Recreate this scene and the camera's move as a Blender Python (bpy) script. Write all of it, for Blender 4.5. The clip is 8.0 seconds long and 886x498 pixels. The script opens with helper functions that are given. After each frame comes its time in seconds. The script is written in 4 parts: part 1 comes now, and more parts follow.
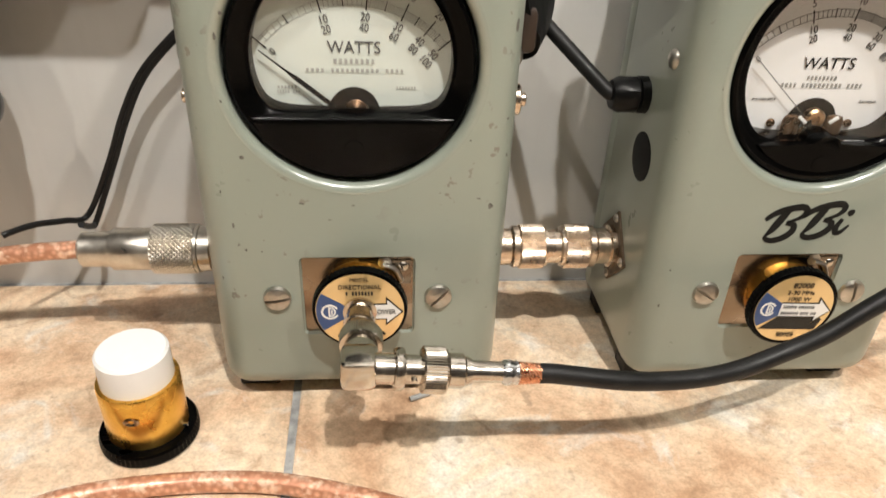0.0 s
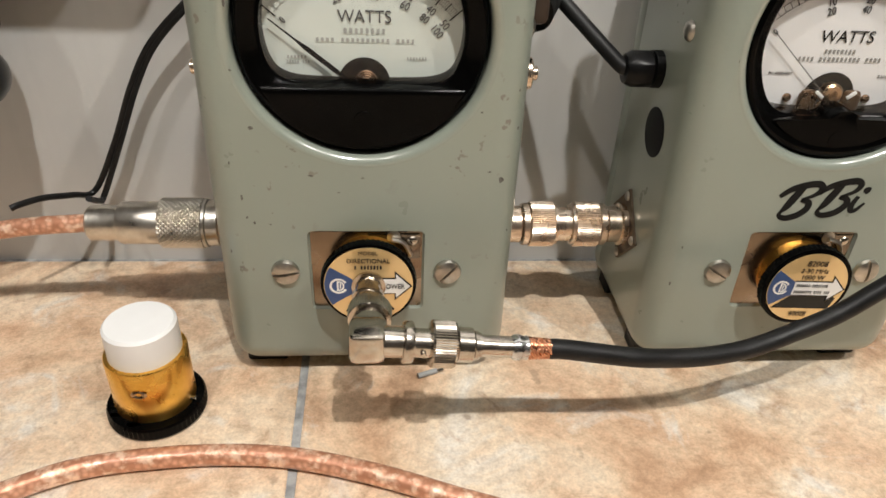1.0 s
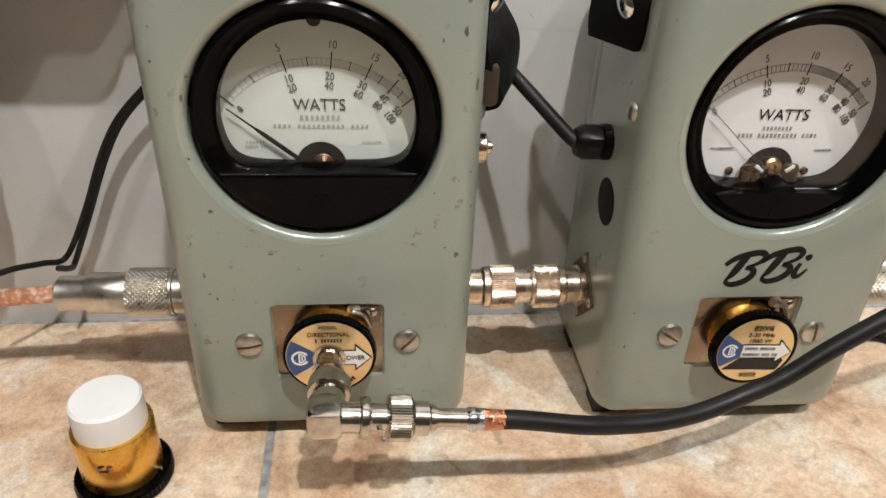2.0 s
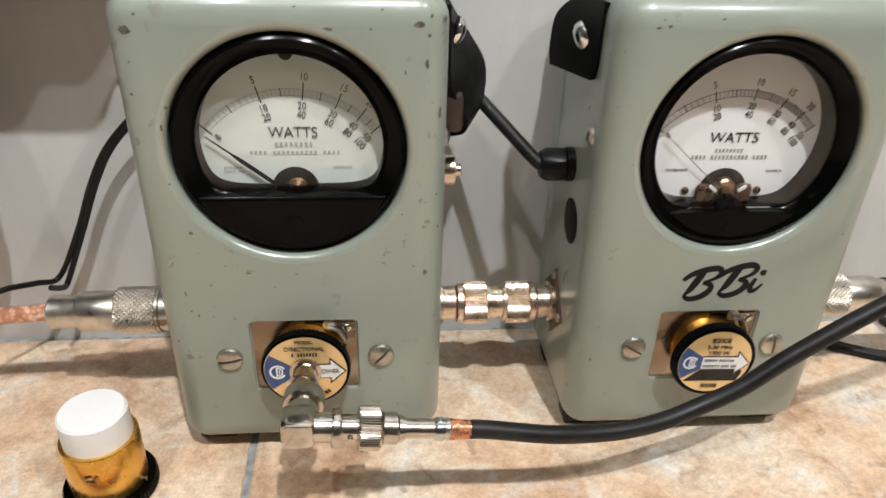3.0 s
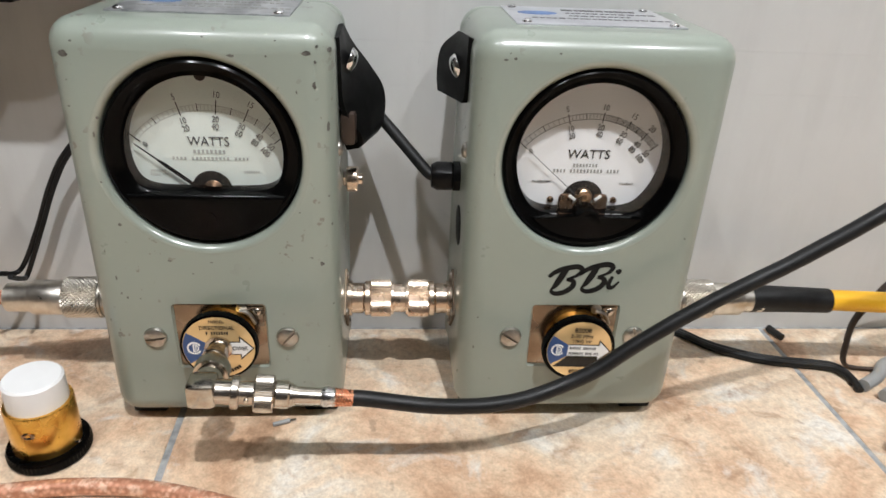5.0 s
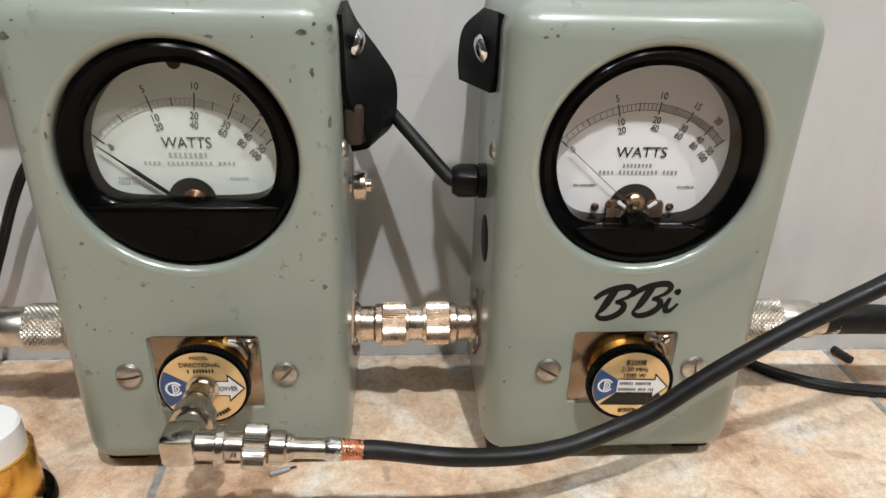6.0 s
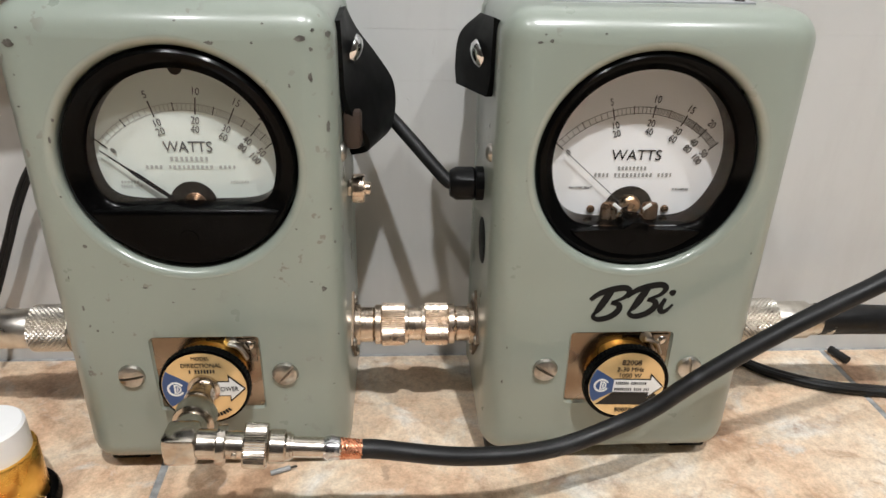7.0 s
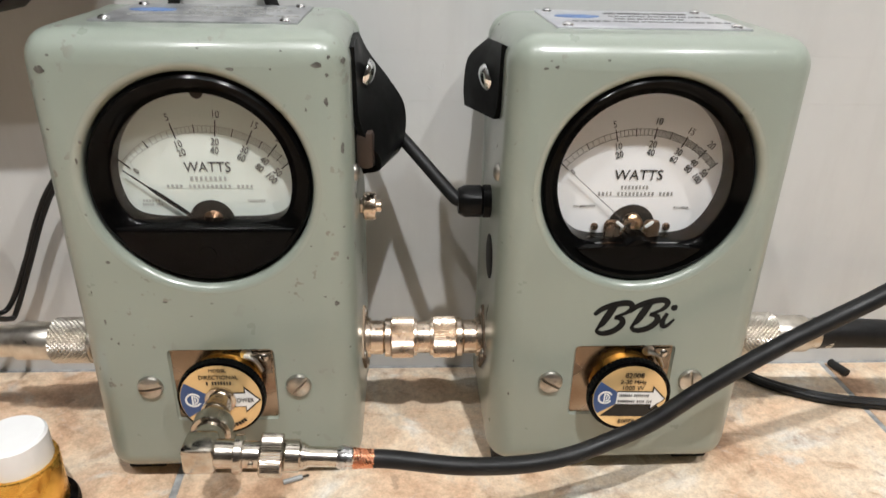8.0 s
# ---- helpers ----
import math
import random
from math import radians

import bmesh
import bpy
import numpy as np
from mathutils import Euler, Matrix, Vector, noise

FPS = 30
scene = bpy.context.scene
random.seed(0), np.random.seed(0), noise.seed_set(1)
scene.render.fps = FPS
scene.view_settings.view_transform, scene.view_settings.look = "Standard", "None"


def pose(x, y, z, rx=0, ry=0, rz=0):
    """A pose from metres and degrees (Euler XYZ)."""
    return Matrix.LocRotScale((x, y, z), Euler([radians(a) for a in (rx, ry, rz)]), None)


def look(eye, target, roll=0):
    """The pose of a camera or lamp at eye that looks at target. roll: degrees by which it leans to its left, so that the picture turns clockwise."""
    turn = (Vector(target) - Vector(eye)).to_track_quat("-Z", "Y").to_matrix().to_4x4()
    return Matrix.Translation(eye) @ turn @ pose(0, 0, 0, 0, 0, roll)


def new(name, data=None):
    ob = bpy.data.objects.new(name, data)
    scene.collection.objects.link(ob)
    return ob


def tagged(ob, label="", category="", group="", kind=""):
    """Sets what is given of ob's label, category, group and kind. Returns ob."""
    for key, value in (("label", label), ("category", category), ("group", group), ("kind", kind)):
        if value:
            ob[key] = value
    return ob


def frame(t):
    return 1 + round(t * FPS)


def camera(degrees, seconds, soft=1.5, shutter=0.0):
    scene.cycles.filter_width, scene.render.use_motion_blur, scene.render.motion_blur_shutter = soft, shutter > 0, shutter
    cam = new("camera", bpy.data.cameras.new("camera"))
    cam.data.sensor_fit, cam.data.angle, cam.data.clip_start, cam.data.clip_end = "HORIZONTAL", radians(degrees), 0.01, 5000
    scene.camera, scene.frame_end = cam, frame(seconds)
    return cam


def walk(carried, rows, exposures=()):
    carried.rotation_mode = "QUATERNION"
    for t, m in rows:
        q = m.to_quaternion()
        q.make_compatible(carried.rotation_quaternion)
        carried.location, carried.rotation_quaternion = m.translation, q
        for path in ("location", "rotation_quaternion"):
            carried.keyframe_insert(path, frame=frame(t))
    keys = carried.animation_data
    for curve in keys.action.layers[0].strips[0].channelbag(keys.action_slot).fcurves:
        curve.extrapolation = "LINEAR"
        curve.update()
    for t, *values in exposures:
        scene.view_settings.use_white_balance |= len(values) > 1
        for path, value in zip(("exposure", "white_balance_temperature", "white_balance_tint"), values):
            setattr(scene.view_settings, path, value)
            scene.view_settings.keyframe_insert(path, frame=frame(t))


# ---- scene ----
cam = camera(64.51, 8.0, shutter=0.4)
PATH = [
    (0, (0.0024, -0.2059, 0.1970), (0.1681, 1.4901, -0.8499), 2.56),
    (0.5, (0.0048, -0.2041, 0.1863), (0.1648, 1.4790, -0.8822), 2.93),
    (1, (0.0013, -0.2066, 0.1915), (0.1501, 1.4743, -0.8820), 2.73),
    (1.5, (0.0097, -0.2040, 0.2017), (0.1735, 1.5042, -0.8255), 2.30),
    (2.8, (0.0147, -0.2099, 0.2205), (0.2027, 1.4958, -0.8068), 2.68),
    (3, (0.0237, -0.2163, 0.2194), (0.1882, 1.5161, -0.7664), 1.77),
    (3.5, (0.0276, -0.2549, 0.2522), (0.1733, 1.5050, -0.6868), 2.54),
    (4, (0.0442, -0.2815, 0.2500), (0.2358, 1.4744, -0.6881), 3.18),
    (4.5, (0.0596, -0.2849, 0.2416), (0.2257, 1.4854, -0.6741), 2.47),
    (4.7, (0.0660, -0.2801, 0.2360), (0.2312, 1.4940, -0.6723), 2.72),
    (5.8, (0.0663, -0.2210, 0.2112), (0.1808, 1.5720, -0.6674), 1.72),
    (6, (0.0637, -0.2187, 0.2095), (0.1928, 1.5713, -0.6733), 1.65),
    (6.5, (0.0705, -0.2207, 0.2055), (0.2022, 1.5697, -0.6761), 1.43),
    (7, (0.0655, -0.2218, 0.2114), (0.1858, 1.5698, -0.6692), 1.41),
    (7.5, (0.0635, -0.2233, 0.2095), (0.1805, 1.5679, -0.6725), 1.69),
    (8, (0.0630, -0.2288, 0.2175), (0.1731, 1.5756, -0.6383), 1.35),
]
walk(cam, [(t, look(eye, target, roll)) for t, eye, target, roll in PATH],
     exposures=[(0, 0.15, 6700, 10), (0.5, 0.03, 6650, 10), (1.0, -0.15, 6550, 10), (1.5, -0.19, 6400, 10), (3.0, -0.02, 6150, 10), (3.5, 0.03, 5950, 10), (4.5, -0.08, 5950, 10),
                (6.0, -0.13, 6050, 10), (6.5, -0.16, 6050, 10), (7.0, -0.10, 6100, 10), (8.0, 0.0, 6150, 10)])

# ---- light and surroundings ----
world = bpy.data.worlds.new("world")
scene.world = world
world.use_nodes = True
world.node_tree.nodes["Background"].inputs[0].default_value = (0.9, 0.95, 1.0, 1)
world.node_tree.nodes["Background"].inputs[1].default_value = 0.02
scene.view_settings.exposure = 0.0

BULBS = [(-0.35, -0.63, 1.36), (0.20, -0.63, 1.36), (0.72, -0.63, 1.36)]
BULB_WATTS = (19.0, 60.0, 26.0)
for place, watts in zip(BULBS, BULB_WATTS):
    lamp = bpy.data.lights.new("bulb_light", "POINT")
    lamp.energy, lamp.shadow_soft_size, lamp.color = watts, 0.018, (1.0, 0.965, 0.915)
    new("bulb_light", lamp).location = place

# ---- materials ----


def material(name, build, **base):
    m = bpy.data.materials.new(name)
    m.use_nodes = True
    bsdf = m.node_tree.nodes["Principled BSDF"]
    for key, value in base.items():
        bsdf.inputs[key.replace("_", " ")].default_value = value
    if build:
        build(m.node_tree, bsdf)
    return m


def rgb(r, g, b):
    return (r, g, b, 1)


def coords(tree, scale=(1, 1, 1)):
    tc, mp = tree.nodes.new("ShaderNodeTexCoord"), tree.nodes.new("ShaderNodeMapping")
    tree.links.new(tc.outputs["Object"], mp.inputs["Vector"])
    mp.inputs["Scale"].default_value = scale
    return mp.outputs["Vector"]


def noise_tex(tree, scale, detail=4.0, rough=0.55, vec=None, distort=0.0):
    n = tree.nodes.new("ShaderNodeTexNoise")
    n.inputs["Scale"].default_value, n.inputs["Detail"].default_value = scale, detail
    n.inputs["Roughness"].default_value, n.inputs["Distortion"].default_value = rough, distort
    tree.links.new(vec or coords(tree), n.inputs["Vector"])
    return n.outputs["Fac"]


def ramp(tree, fac, stops):
    r = tree.nodes.new("ShaderNodeValToRGB")
    while len(r.color_ramp.elements) < len(stops):
        r.color_ramp.elements.new(0.5)
    for e, (at, colour) in zip(r.color_ramp.elements, stops):
        e.position, e.color = at, (*colour, 1) if len(colour) == 3 else colour
    tree.links.new(fac, r.inputs[0])
    return r.outputs[0]


def mix(tree, fac, a, b, how="MIX"):
    n = tree.nodes.new("ShaderNodeMix")
    n.data_type, n.blend_type = "RGBA", how
    for sock, v in ((n.inputs[0], fac), (n.inputs[6], a), (n.inputs[7], b)):
        if isinstance(v, (tuple, float, int)):
            sock.default_value = v
        else:
            tree.links.new(v, sock)
    return n.outputs[2]


def bump(tree, bsdf, height, strength=0.2, distance=0.0005):
    n = tree.nodes.new("ShaderNodeBump")
    n.inputs["Strength"].default_value, n.inputs["Distance"].default_value = strength, distance
    tree.links.new(height, n.inputs["Height"])
    tree.links.new(n.outputs[0], bsdf.inputs["Normal"])


def enamel(chip_level):
    def build(tree, bsdf):
        tone = ramp(tree, noise_tex(tree, 14, 3), [(0.3, (0.262, 0.297, 0.251)), (0.7, (0.282, 0.318, 0.270))])
        v = coords(tree)
        chips = ramp(tree, noise_tex(tree, 150, 3, 0.6, v), [(chip_level, (0, 0, 0)), (chip_level + 0.02, (1, 1, 1))])
        zones = ramp(tree, noise_tex(tree, 24, 2, 0.5, v), [(0.48, (0, 0, 0)), (0.6, (1, 1, 1))])
        worn = mix(tree, 1.0, chips, zones, "MULTIPLY")
        bare = ramp(tree, noise_tex(tree, 300, 2), [(0.4, (0.10, 0.10, 0.085)), (0.6, (0.2, 0.19, 0.16))])
        tree.links.new(mix(tree, worn, tone, bare), bsdf.inputs["Base Color"])
        rough = ramp(tree, noise_tex(tree, 60, 4), [(0.3, (0.27, 0.27, 0.27)), (0.75, (0.32, 0.32, 0.32))])
        tree.links.new(rough, bsdf.inputs["Roughness"])
        bump(tree, bsdf, noise_tex(tree, 420, 3), 0.06, 0.0002)
    return build


ENAMEL_WORN = material("enamel_worn", enamel(0.62), Coat_Weight=0.35, Coat_Roughness=0.12)
ENAMEL_GLOSS = material("enamel_gloss", enamel(0.9), Coat_Weight=1.0, Coat_Roughness=0.17, Coat_IOR=1.7)
ENAMEL = material("enamel", enamel(0.70), Coat_Weight=0.35, Coat_Roughness=0.12)


def chip_build(tree, bsdf):
    tree.links.new(ramp(tree, noise_tex(tree, 500, 3), [(0.35, (0.050, 0.046, 0.038)), (0.65, (0.15, 0.145, 0.13))]), bsdf.inputs["Base Color"])


CHIP = material("bare_metal_chip", chip_build, Roughness=0.5)


def metal_build(dark, light, lo, hi, scale=260):
    def build(tree, bsdf):
        n = noise_tex(tree, scale, 5, 0.6)
        tree.links.new(ramp(tree, n, [(0.3, dark), (0.7, light)]), bsdf.inputs["Base Color"])
        tree.links.new(ramp(tree, noise_tex(tree, scale * 0.5, 4), [(0.3, (lo,) * 3), (0.7, (hi,) * 3)]), bsdf.inputs["Roughness"])
        bump(tree, bsdf, n, 0.08, 0.0002)
    return build


NICKEL = material("nickel", metal_build((0.44, 0.39, 0.33), (0.64, 0.59, 0.52), 0.12, 0.28), Metallic=1.0)
NICKEL_WARM = material("nickel_tarnished", metal_build((0.62, 0.50, 0.38), (0.82, 0.70, 0.58), 0.20, 0.34), Metallic=1.0)
NICKEL_SATIN = material("nickel_satin", metal_build((0.60, 0.56, 0.49), (0.80, 0.76, 0.69), 0.26, 0.40), Metallic=1.0)
FLANGE_METAL = material("flange_metal", metal_build((0.10, 0.075, 0.05), (0.24, 0.18, 0.13), 0.50, 0.65), Metallic=1.0)
STEEL = material("steel_screw", metal_build((0.36, 0.34, 0.30), (0.58, 0.55, 0.50), 0.25, 0.45), Metallic=1.0)
MIRROR = material("mirror_nickel", metal_build((0.20, 0.15, 0.105), (0.36, 0.28, 0.21), 0.20, 0.32, 60), Metallic=1.0)
DARK_CHROME = material("dark_chrome", metal_build((0.12, 0.10, 0.08), (0.24, 0.20, 0.16), 0.12, 0.24, 90), Metallic=1.0)
CHROME = material("chrome", metal_build((0.70, 0.70, 0.70), (0.82, 0.82, 0.82), 0.06, 0.14), Metallic=1.0)
GOLD = material("gold_plate", metal_build((0.72, 0.40, 0.07), (0.90, 0.56, 0.14), 0.22, 0.36, 120), Metallic=1.0)
BRONZE = material("dark_bronze", metal_build((0.10, 0.055, 0.03), (0.24, 0.14, 0.08), 0.18, 0.4), Metallic=0.8)
BRASS = material("aged_brass", metal_build((0.32, 0.21, 0.12), (0.54, 0.39, 0.26), 0.22, 0.40), Metallic=1.0)
COPPER = material("copper_braid", metal_build((0.65, 0.26, 0.13), (0.92, 0.50, 0.32), 0.2, 0.38, 900), Metallic=1.0)
SOLDER = material("solder", metal_build((0.42, 0.42, 0.42), (0.80, 0.80, 0.80), 0.12, 0.35, 500), Metallic=1.0)


def black_build(base, scale, lo, hi, gleam=0.35):
    def build(tree, bsdf):
        bsdf.inputs["Specular IOR Level"].default_value = gleam
        tree.links.new(ramp(tree, noise_tex(tree, scale, 4), [(0.3, (base * 0.7,) * 3), (0.75, (base * 1.5,) * 3)]), bsdf.inputs["Base Color"])
        tree.links.new(ramp(tree, noise_tex(tree, scale * 0.4, 5), [(0.3, (lo,) * 3), (0.7, (hi,) * 3)]), bsdf.inputs["Roughness"])
        bump(tree, bsdf, noise_tex(tree, scale * 3, 3), 0.08, 0.0002)
    return build


BAKELITE = material("black_bakelite", black_build(0.0012, 90, 0.13, 0.22, 0.07))
RUBBER = material("black_rubber", black_build(0.010, 150, 0.42, 0.6))
JACKET = material("black_cable_jacket", black_build(0.008, 160, 0.36, 0.54, 0.28))
LEATHER = material("black_leather", black_build(0.003, 200, 0.38, 0.55, 0.12))
PLASTIC = material("black_plastic", black_build(0.003, 80, 0.28, 0.42, 0.18))
GLOSS_BLACK = material("gloss_black", black_build(0.006, 60, 0.08, 0.16))
INK = material("black_ink", None, Base_Color=rgb(0.008, 0.008, 0.008), Roughness=0.6, Specular_IOR_Level=0.2)
GREY_INK = material("grey_ink", None, Base_Color=rgb(0.10, 0.10, 0.10), Roughness=0.6)
FADED_INK = material("faded_ink", None, Base_Color=rgb(0.42, 0.43, 0.40), Roughness=0.6)
PALE_INK = material("pale_ink", None, Base_Color=rgb(0.30, 0.30, 0.28), Roughness=0.6)


def paper_build(a, b):
    def build(tree, bsdf):
        tree.links.new(ramp(tree, noise_tex(tree, 40, 4), [(0.3, a), (0.7, b)]), bsdf.inputs["Base Color"])
    return build


DIAL_CREAM = material("dial_cream", paper_build((0.70, 0.755, 0.69), (0.77, 0.82, 0.76)), Roughness=0.55)
DIAL_WHITE = material("dial_white", paper_build((0.85, 0.855, 0.85), (0.90, 0.905, 0.90)), Roughness=0.5)
PAPER = material("paper_white", paper_build((0.80, 0.80, 0.84), (0.86, 0.86, 0.90)), Roughness=0.5)
FOIL_GOLD = material("gold_label", paper_build((0.72, 0.50, 0.22), (0.82, 0.60, 0.30)), Roughness=0.22, Metallic=0.45, Coat_Weight=0.8, Coat_Roughness=0.04)
LABEL_BLUE = material("blue_label", paper_build((0.025, 0.06, 0.17), (0.035, 0.08, 0.21)), Roughness=0.35)
LABEL_WHITE = material("white_label", paper_build((0.74, 0.74, 0.72), (0.82, 0.82, 0.80)), Roughness=0.4)
PLATE_ALU = material("plate_aluminium", metal_build((0.62, 0.63, 0.66), (0.80, 0.81, 0.84), 0.30, 0.45, 90), Metallic=0.75)
PLATE_ALU_WORN = material("plate_aluminium_worn", metal_build((0.30, 0.31, 0.32), (0.58, 0.59, 0.60), 0.28, 0.5, 120), Metallic=0.75)
PLATE_BLUE = material("plate_blue", paper_build((0.08, 0.16, 0.36), (0.11, 0.21, 0.45)), Roughness=0.4)
CERAMIC = material("white_cap", paper_build((0.80, 0.80, 0.79), (0.88, 0.88, 0.87)), Roughness=0.45, Subsurface_Weight=0.1, Subsurface_Radius=(0.003, 0.003, 0.003))
YELLOW = material("yellow_jacket", paper_build((0.80, 0.42, 0.012), (0.88, 0.50, 0.02)), Roughness=0.4)
GREY_CABLE = material("grey_cable", paper_build((0.26, 0.27, 0.265), (0.33, 0.34, 0.335)), Roughness=0.45)
GREY_PLASTIC = material("grey_plastic", paper_build((0.44, 0.45, 0.44), (0.55, 0.56, 0.55)), Roughness=0.4)
BROWN = material("brown_leather", paper_build((0.018, 0.011, 0.008), (0.046, 0.027, 0.017)), Roughness=0.5)


def glass_build(tree, bsdf):
    clear, gloss, both = tree.nodes.new("ShaderNodeBsdfTransparent"), tree.nodes.new("ShaderNodeBsdfGlossy"), tree.nodes.new("ShaderNodeMixShader")
    edge = tree.nodes.new("ShaderNodeFresnel")
    edge.inputs["IOR"].default_value = 1.28
    gloss.inputs["Roughness"].default_value = 0.03
    for a, b in ((edge.outputs[0], both.inputs[0]), (clear.outputs[0], both.inputs[1]), (gloss.outputs[0], both.inputs[2]), (both.outputs[0], tree.nodes["Material Output"].inputs["Surface"])):
        tree.links.new(a, b)


GLASS = material("meter_glass", glass_build)


def coax_build(tree, bsdf):
    v = coords(tree)
    w = tree.nodes.new("ShaderNodeTexVoronoi")
    w.inputs["Scale"].default_value = 420
    tree.links.new(v, w.inputs["Vector"])
    strands = ramp(tree, w.outputs["Distance"], [(0.1, (0.86, 0.47, 0.31)), (0.6, (0.52, 0.23, 0.13))])
    glints = ramp(tree, noise_tex(tree, 190, 4, 0.6, v), [(0.52, (0, 0, 0)), (0.66, (1, 1, 1))])
    tree.links.new(mix(tree, glints, strands, (0.95, 0.68, 0.50, 1)), bsdf.inputs["Base Color"])
    bump(tree, bsdf, w.outputs["Distance"], 0.35, 0.0006)


COAX = material("clear_jacket_over_copper", coax_build, Metallic=0.35, Roughness=0.42, Coat_Weight=0.9, Coat_Roughness=0.09)


def tile_build(tree, bsdf):
    info = tree.nodes.new("ShaderNodeObjectInfo")
    tc = tree.nodes.new("ShaderNodeTexCoord")
    shift = tree.nodes.new("ShaderNodeVectorMath")
    shift.operation = "MULTIPLY_ADD"
    shift.inputs[1].default_value = (3.0, 5.0, 2.0)
    tree.links.new(info.outputs["Random"], shift.inputs[0])
    tree.links.new(tc.outputs["Object"], shift.inputs[2])
    v = shift.outputs[0]
    ground = ramp(tree, noise_tex(tree, 17, 8, 0.62, v, 0.8),
                  [(0.27, (0.40, 0.23, 0.13)), (0.38, (0.64, 0.42, 0.27)), (0.47, (0.79, 0.59, 0.41)), (0.56, (0.84, 0.70, 0.53)), (0.66, (0.88, 0.84, 0.76))])
    grey = ramp(tree, noise_tex(tree, 34, 8, 0.62, v, 1.2), [(0.55, (0, 0, 0)), (0.68, (0.8, 0.8, 0.8))])
    c = mix(tree, grey, ground, (0.80, 0.77, 0.71, 1))
    rust = ramp(tree, noise_tex(tree, 52, 7, 0.65, v, 1.0), [(0.55, (0, 0, 0)), (0.70, (0.85, 0.85, 0.85))])
    c = mix(tree, rust, c, (0.48, 0.30, 0.18, 1))
    grain = ramp(tree, noise_tex(tree, 260, 6, 0.7, v), [(0.35, (0.70, 0.67, 0.64)), (0.60, (1, 1, 1))])
    c = mix(tree, 0.8, c, grain, "MULTIPLY")
    speck = ramp(tree, noise_tex(tree, 900, 3, 0.7, v), [(0.36, (0.72, 0.70, 0.68)), (0.56, (1, 1, 1))])
    c = mix(tree, 0.55, c, speck, "MULTIPLY")
    pits = ramp(tree, noise_tex(tree, 120, 3, 0.5, v), [(0.68, (0, 0, 0)), (0.74, (0.55, 0.55, 0.55))])
    c = mix(tree, pits, c, (0.30, 0.20, 0.13, 1))
    tree.links.new(c, bsdf.inputs["Base Color"])
    tree.links.new(ramp(tree, noise_tex(tree, 40, 5, 0.6, v), [(0.3, (0.30, 0.30, 0.30)), (0.7, (0.5, 0.5, 0.5))]), bsdf.inputs["Roughness"])
    bump(tree, bsdf, noise_tex(tree, 70, 7, 0.6, v), 0.25, 0.0008)


TILE = material("stone_look_tile", tile_build)


def grout_build(tree, bsdf):
    tree.links.new(ramp(tree, noise_tex(tree, 180, 5), [(0.35, (0.22, 0.225, 0.225)), (0.65, (0.42, 0.425, 0.42))]), bsdf.inputs["Base Color"])


GROUT = material("grout", grout_build, Roughness=0.9)


def wall_build(tree, bsdf):
    c = ramp(tree, noise_tex(tree, 9, 5, 0.6), [(0.3, (0.55, 0.555, 0.54)), (0.7, (0.61, 0.615, 0.60))])
    streak = ramp(tree, noise_tex(tree, 6, 5, 0.6, coords(tree, (9, 9, 1.2))), [(0.52, (0, 0, 0)), (0.75, (0.35, 0.35, 0.35))])
    c = mix(tree, streak, c, (0.47, 0.47, 0.455, 1))
    tree.links.new(c, bsdf.inputs["Base Color"])
    bump(tree, bsdf, noise_tex(tree, 60, 6, 0.6), 0.3, 0.0008)


WALL = material("painted_wall", wall_build, Roughness=0.42)
ROOM = material("room_paint", paper_build((0.15, 0.145, 0.14), (0.19, 0.185, 0.18)), Roughness=0.8)
ROOM_DIM = material("room_wall_dim", paper_build((0.05, 0.042, 0.035), (0.07, 0.06, 0.05)), Roughness=0.8)
WOOD = material("room_floor", paper_build((0.20, 0.12, 0.07), (0.28, 0.17, 0.10)), Roughness=0.5)

# ---- mesh helpers ----


def finish(name, bm, mat, parent=None, label="", smooth=35, at=None):
    mesh = bpy.data.meshes.new(name)
    bmesh.ops.recalc_face_normals(bm, faces=bm.faces)
    bm.to_mesh(mesh)
    bm.free()
    if smooth:
        mesh.shade_smooth()
        mesh.set_sharp_from_angle(angle=radians(smooth))
    mesh.materials.append(mat)
    ob = new(name, mesh)
    if parent:
        ob.parent = parent
    if at is not None:
        ob.matrix_basis = at
    return tagged(ob, label)


part = finish


def thing(name, label, category, at=None, group=""):
    ob = new(name)
    ob.empty_display_size = 0.01
    if at is not None:
        ob.matrix_basis = at
    return tagged(ob, label, category, group)


def box_into(bm, lo, hi, bevel=0.0, segments=2):
    size = [h - l for l, h in zip(lo, hi)]
    mid = [(h + l) / 2 for l, h in zip(lo, hi)]
    made = bmesh.ops.create_cube(bm, size=1, matrix=Matrix.LocRotScale(mid, None, size))
    if bevel:
        edges = list({e for v in made["verts"] for e in v.link_edges})
        bmesh.ops.bevel(bm, geom=edges, offset=bevel, segments=segments, profile=0.5, affect="EDGES", clamp_overlap=True)
    return bm


def box(lo, hi, bevel=0.0, segments=2):
    return box_into(bmesh.new(), lo, hi, bevel, segments)


X_AXIS = Matrix.Rotation(radians(90), 4, "Y")     # lathe axis z to +x
MINUS_X = Matrix.Rotation(radians(-90), 4, "Y")
FRONT = Matrix.Rotation(radians(90), 4, "X")      # lathe axis z to -y


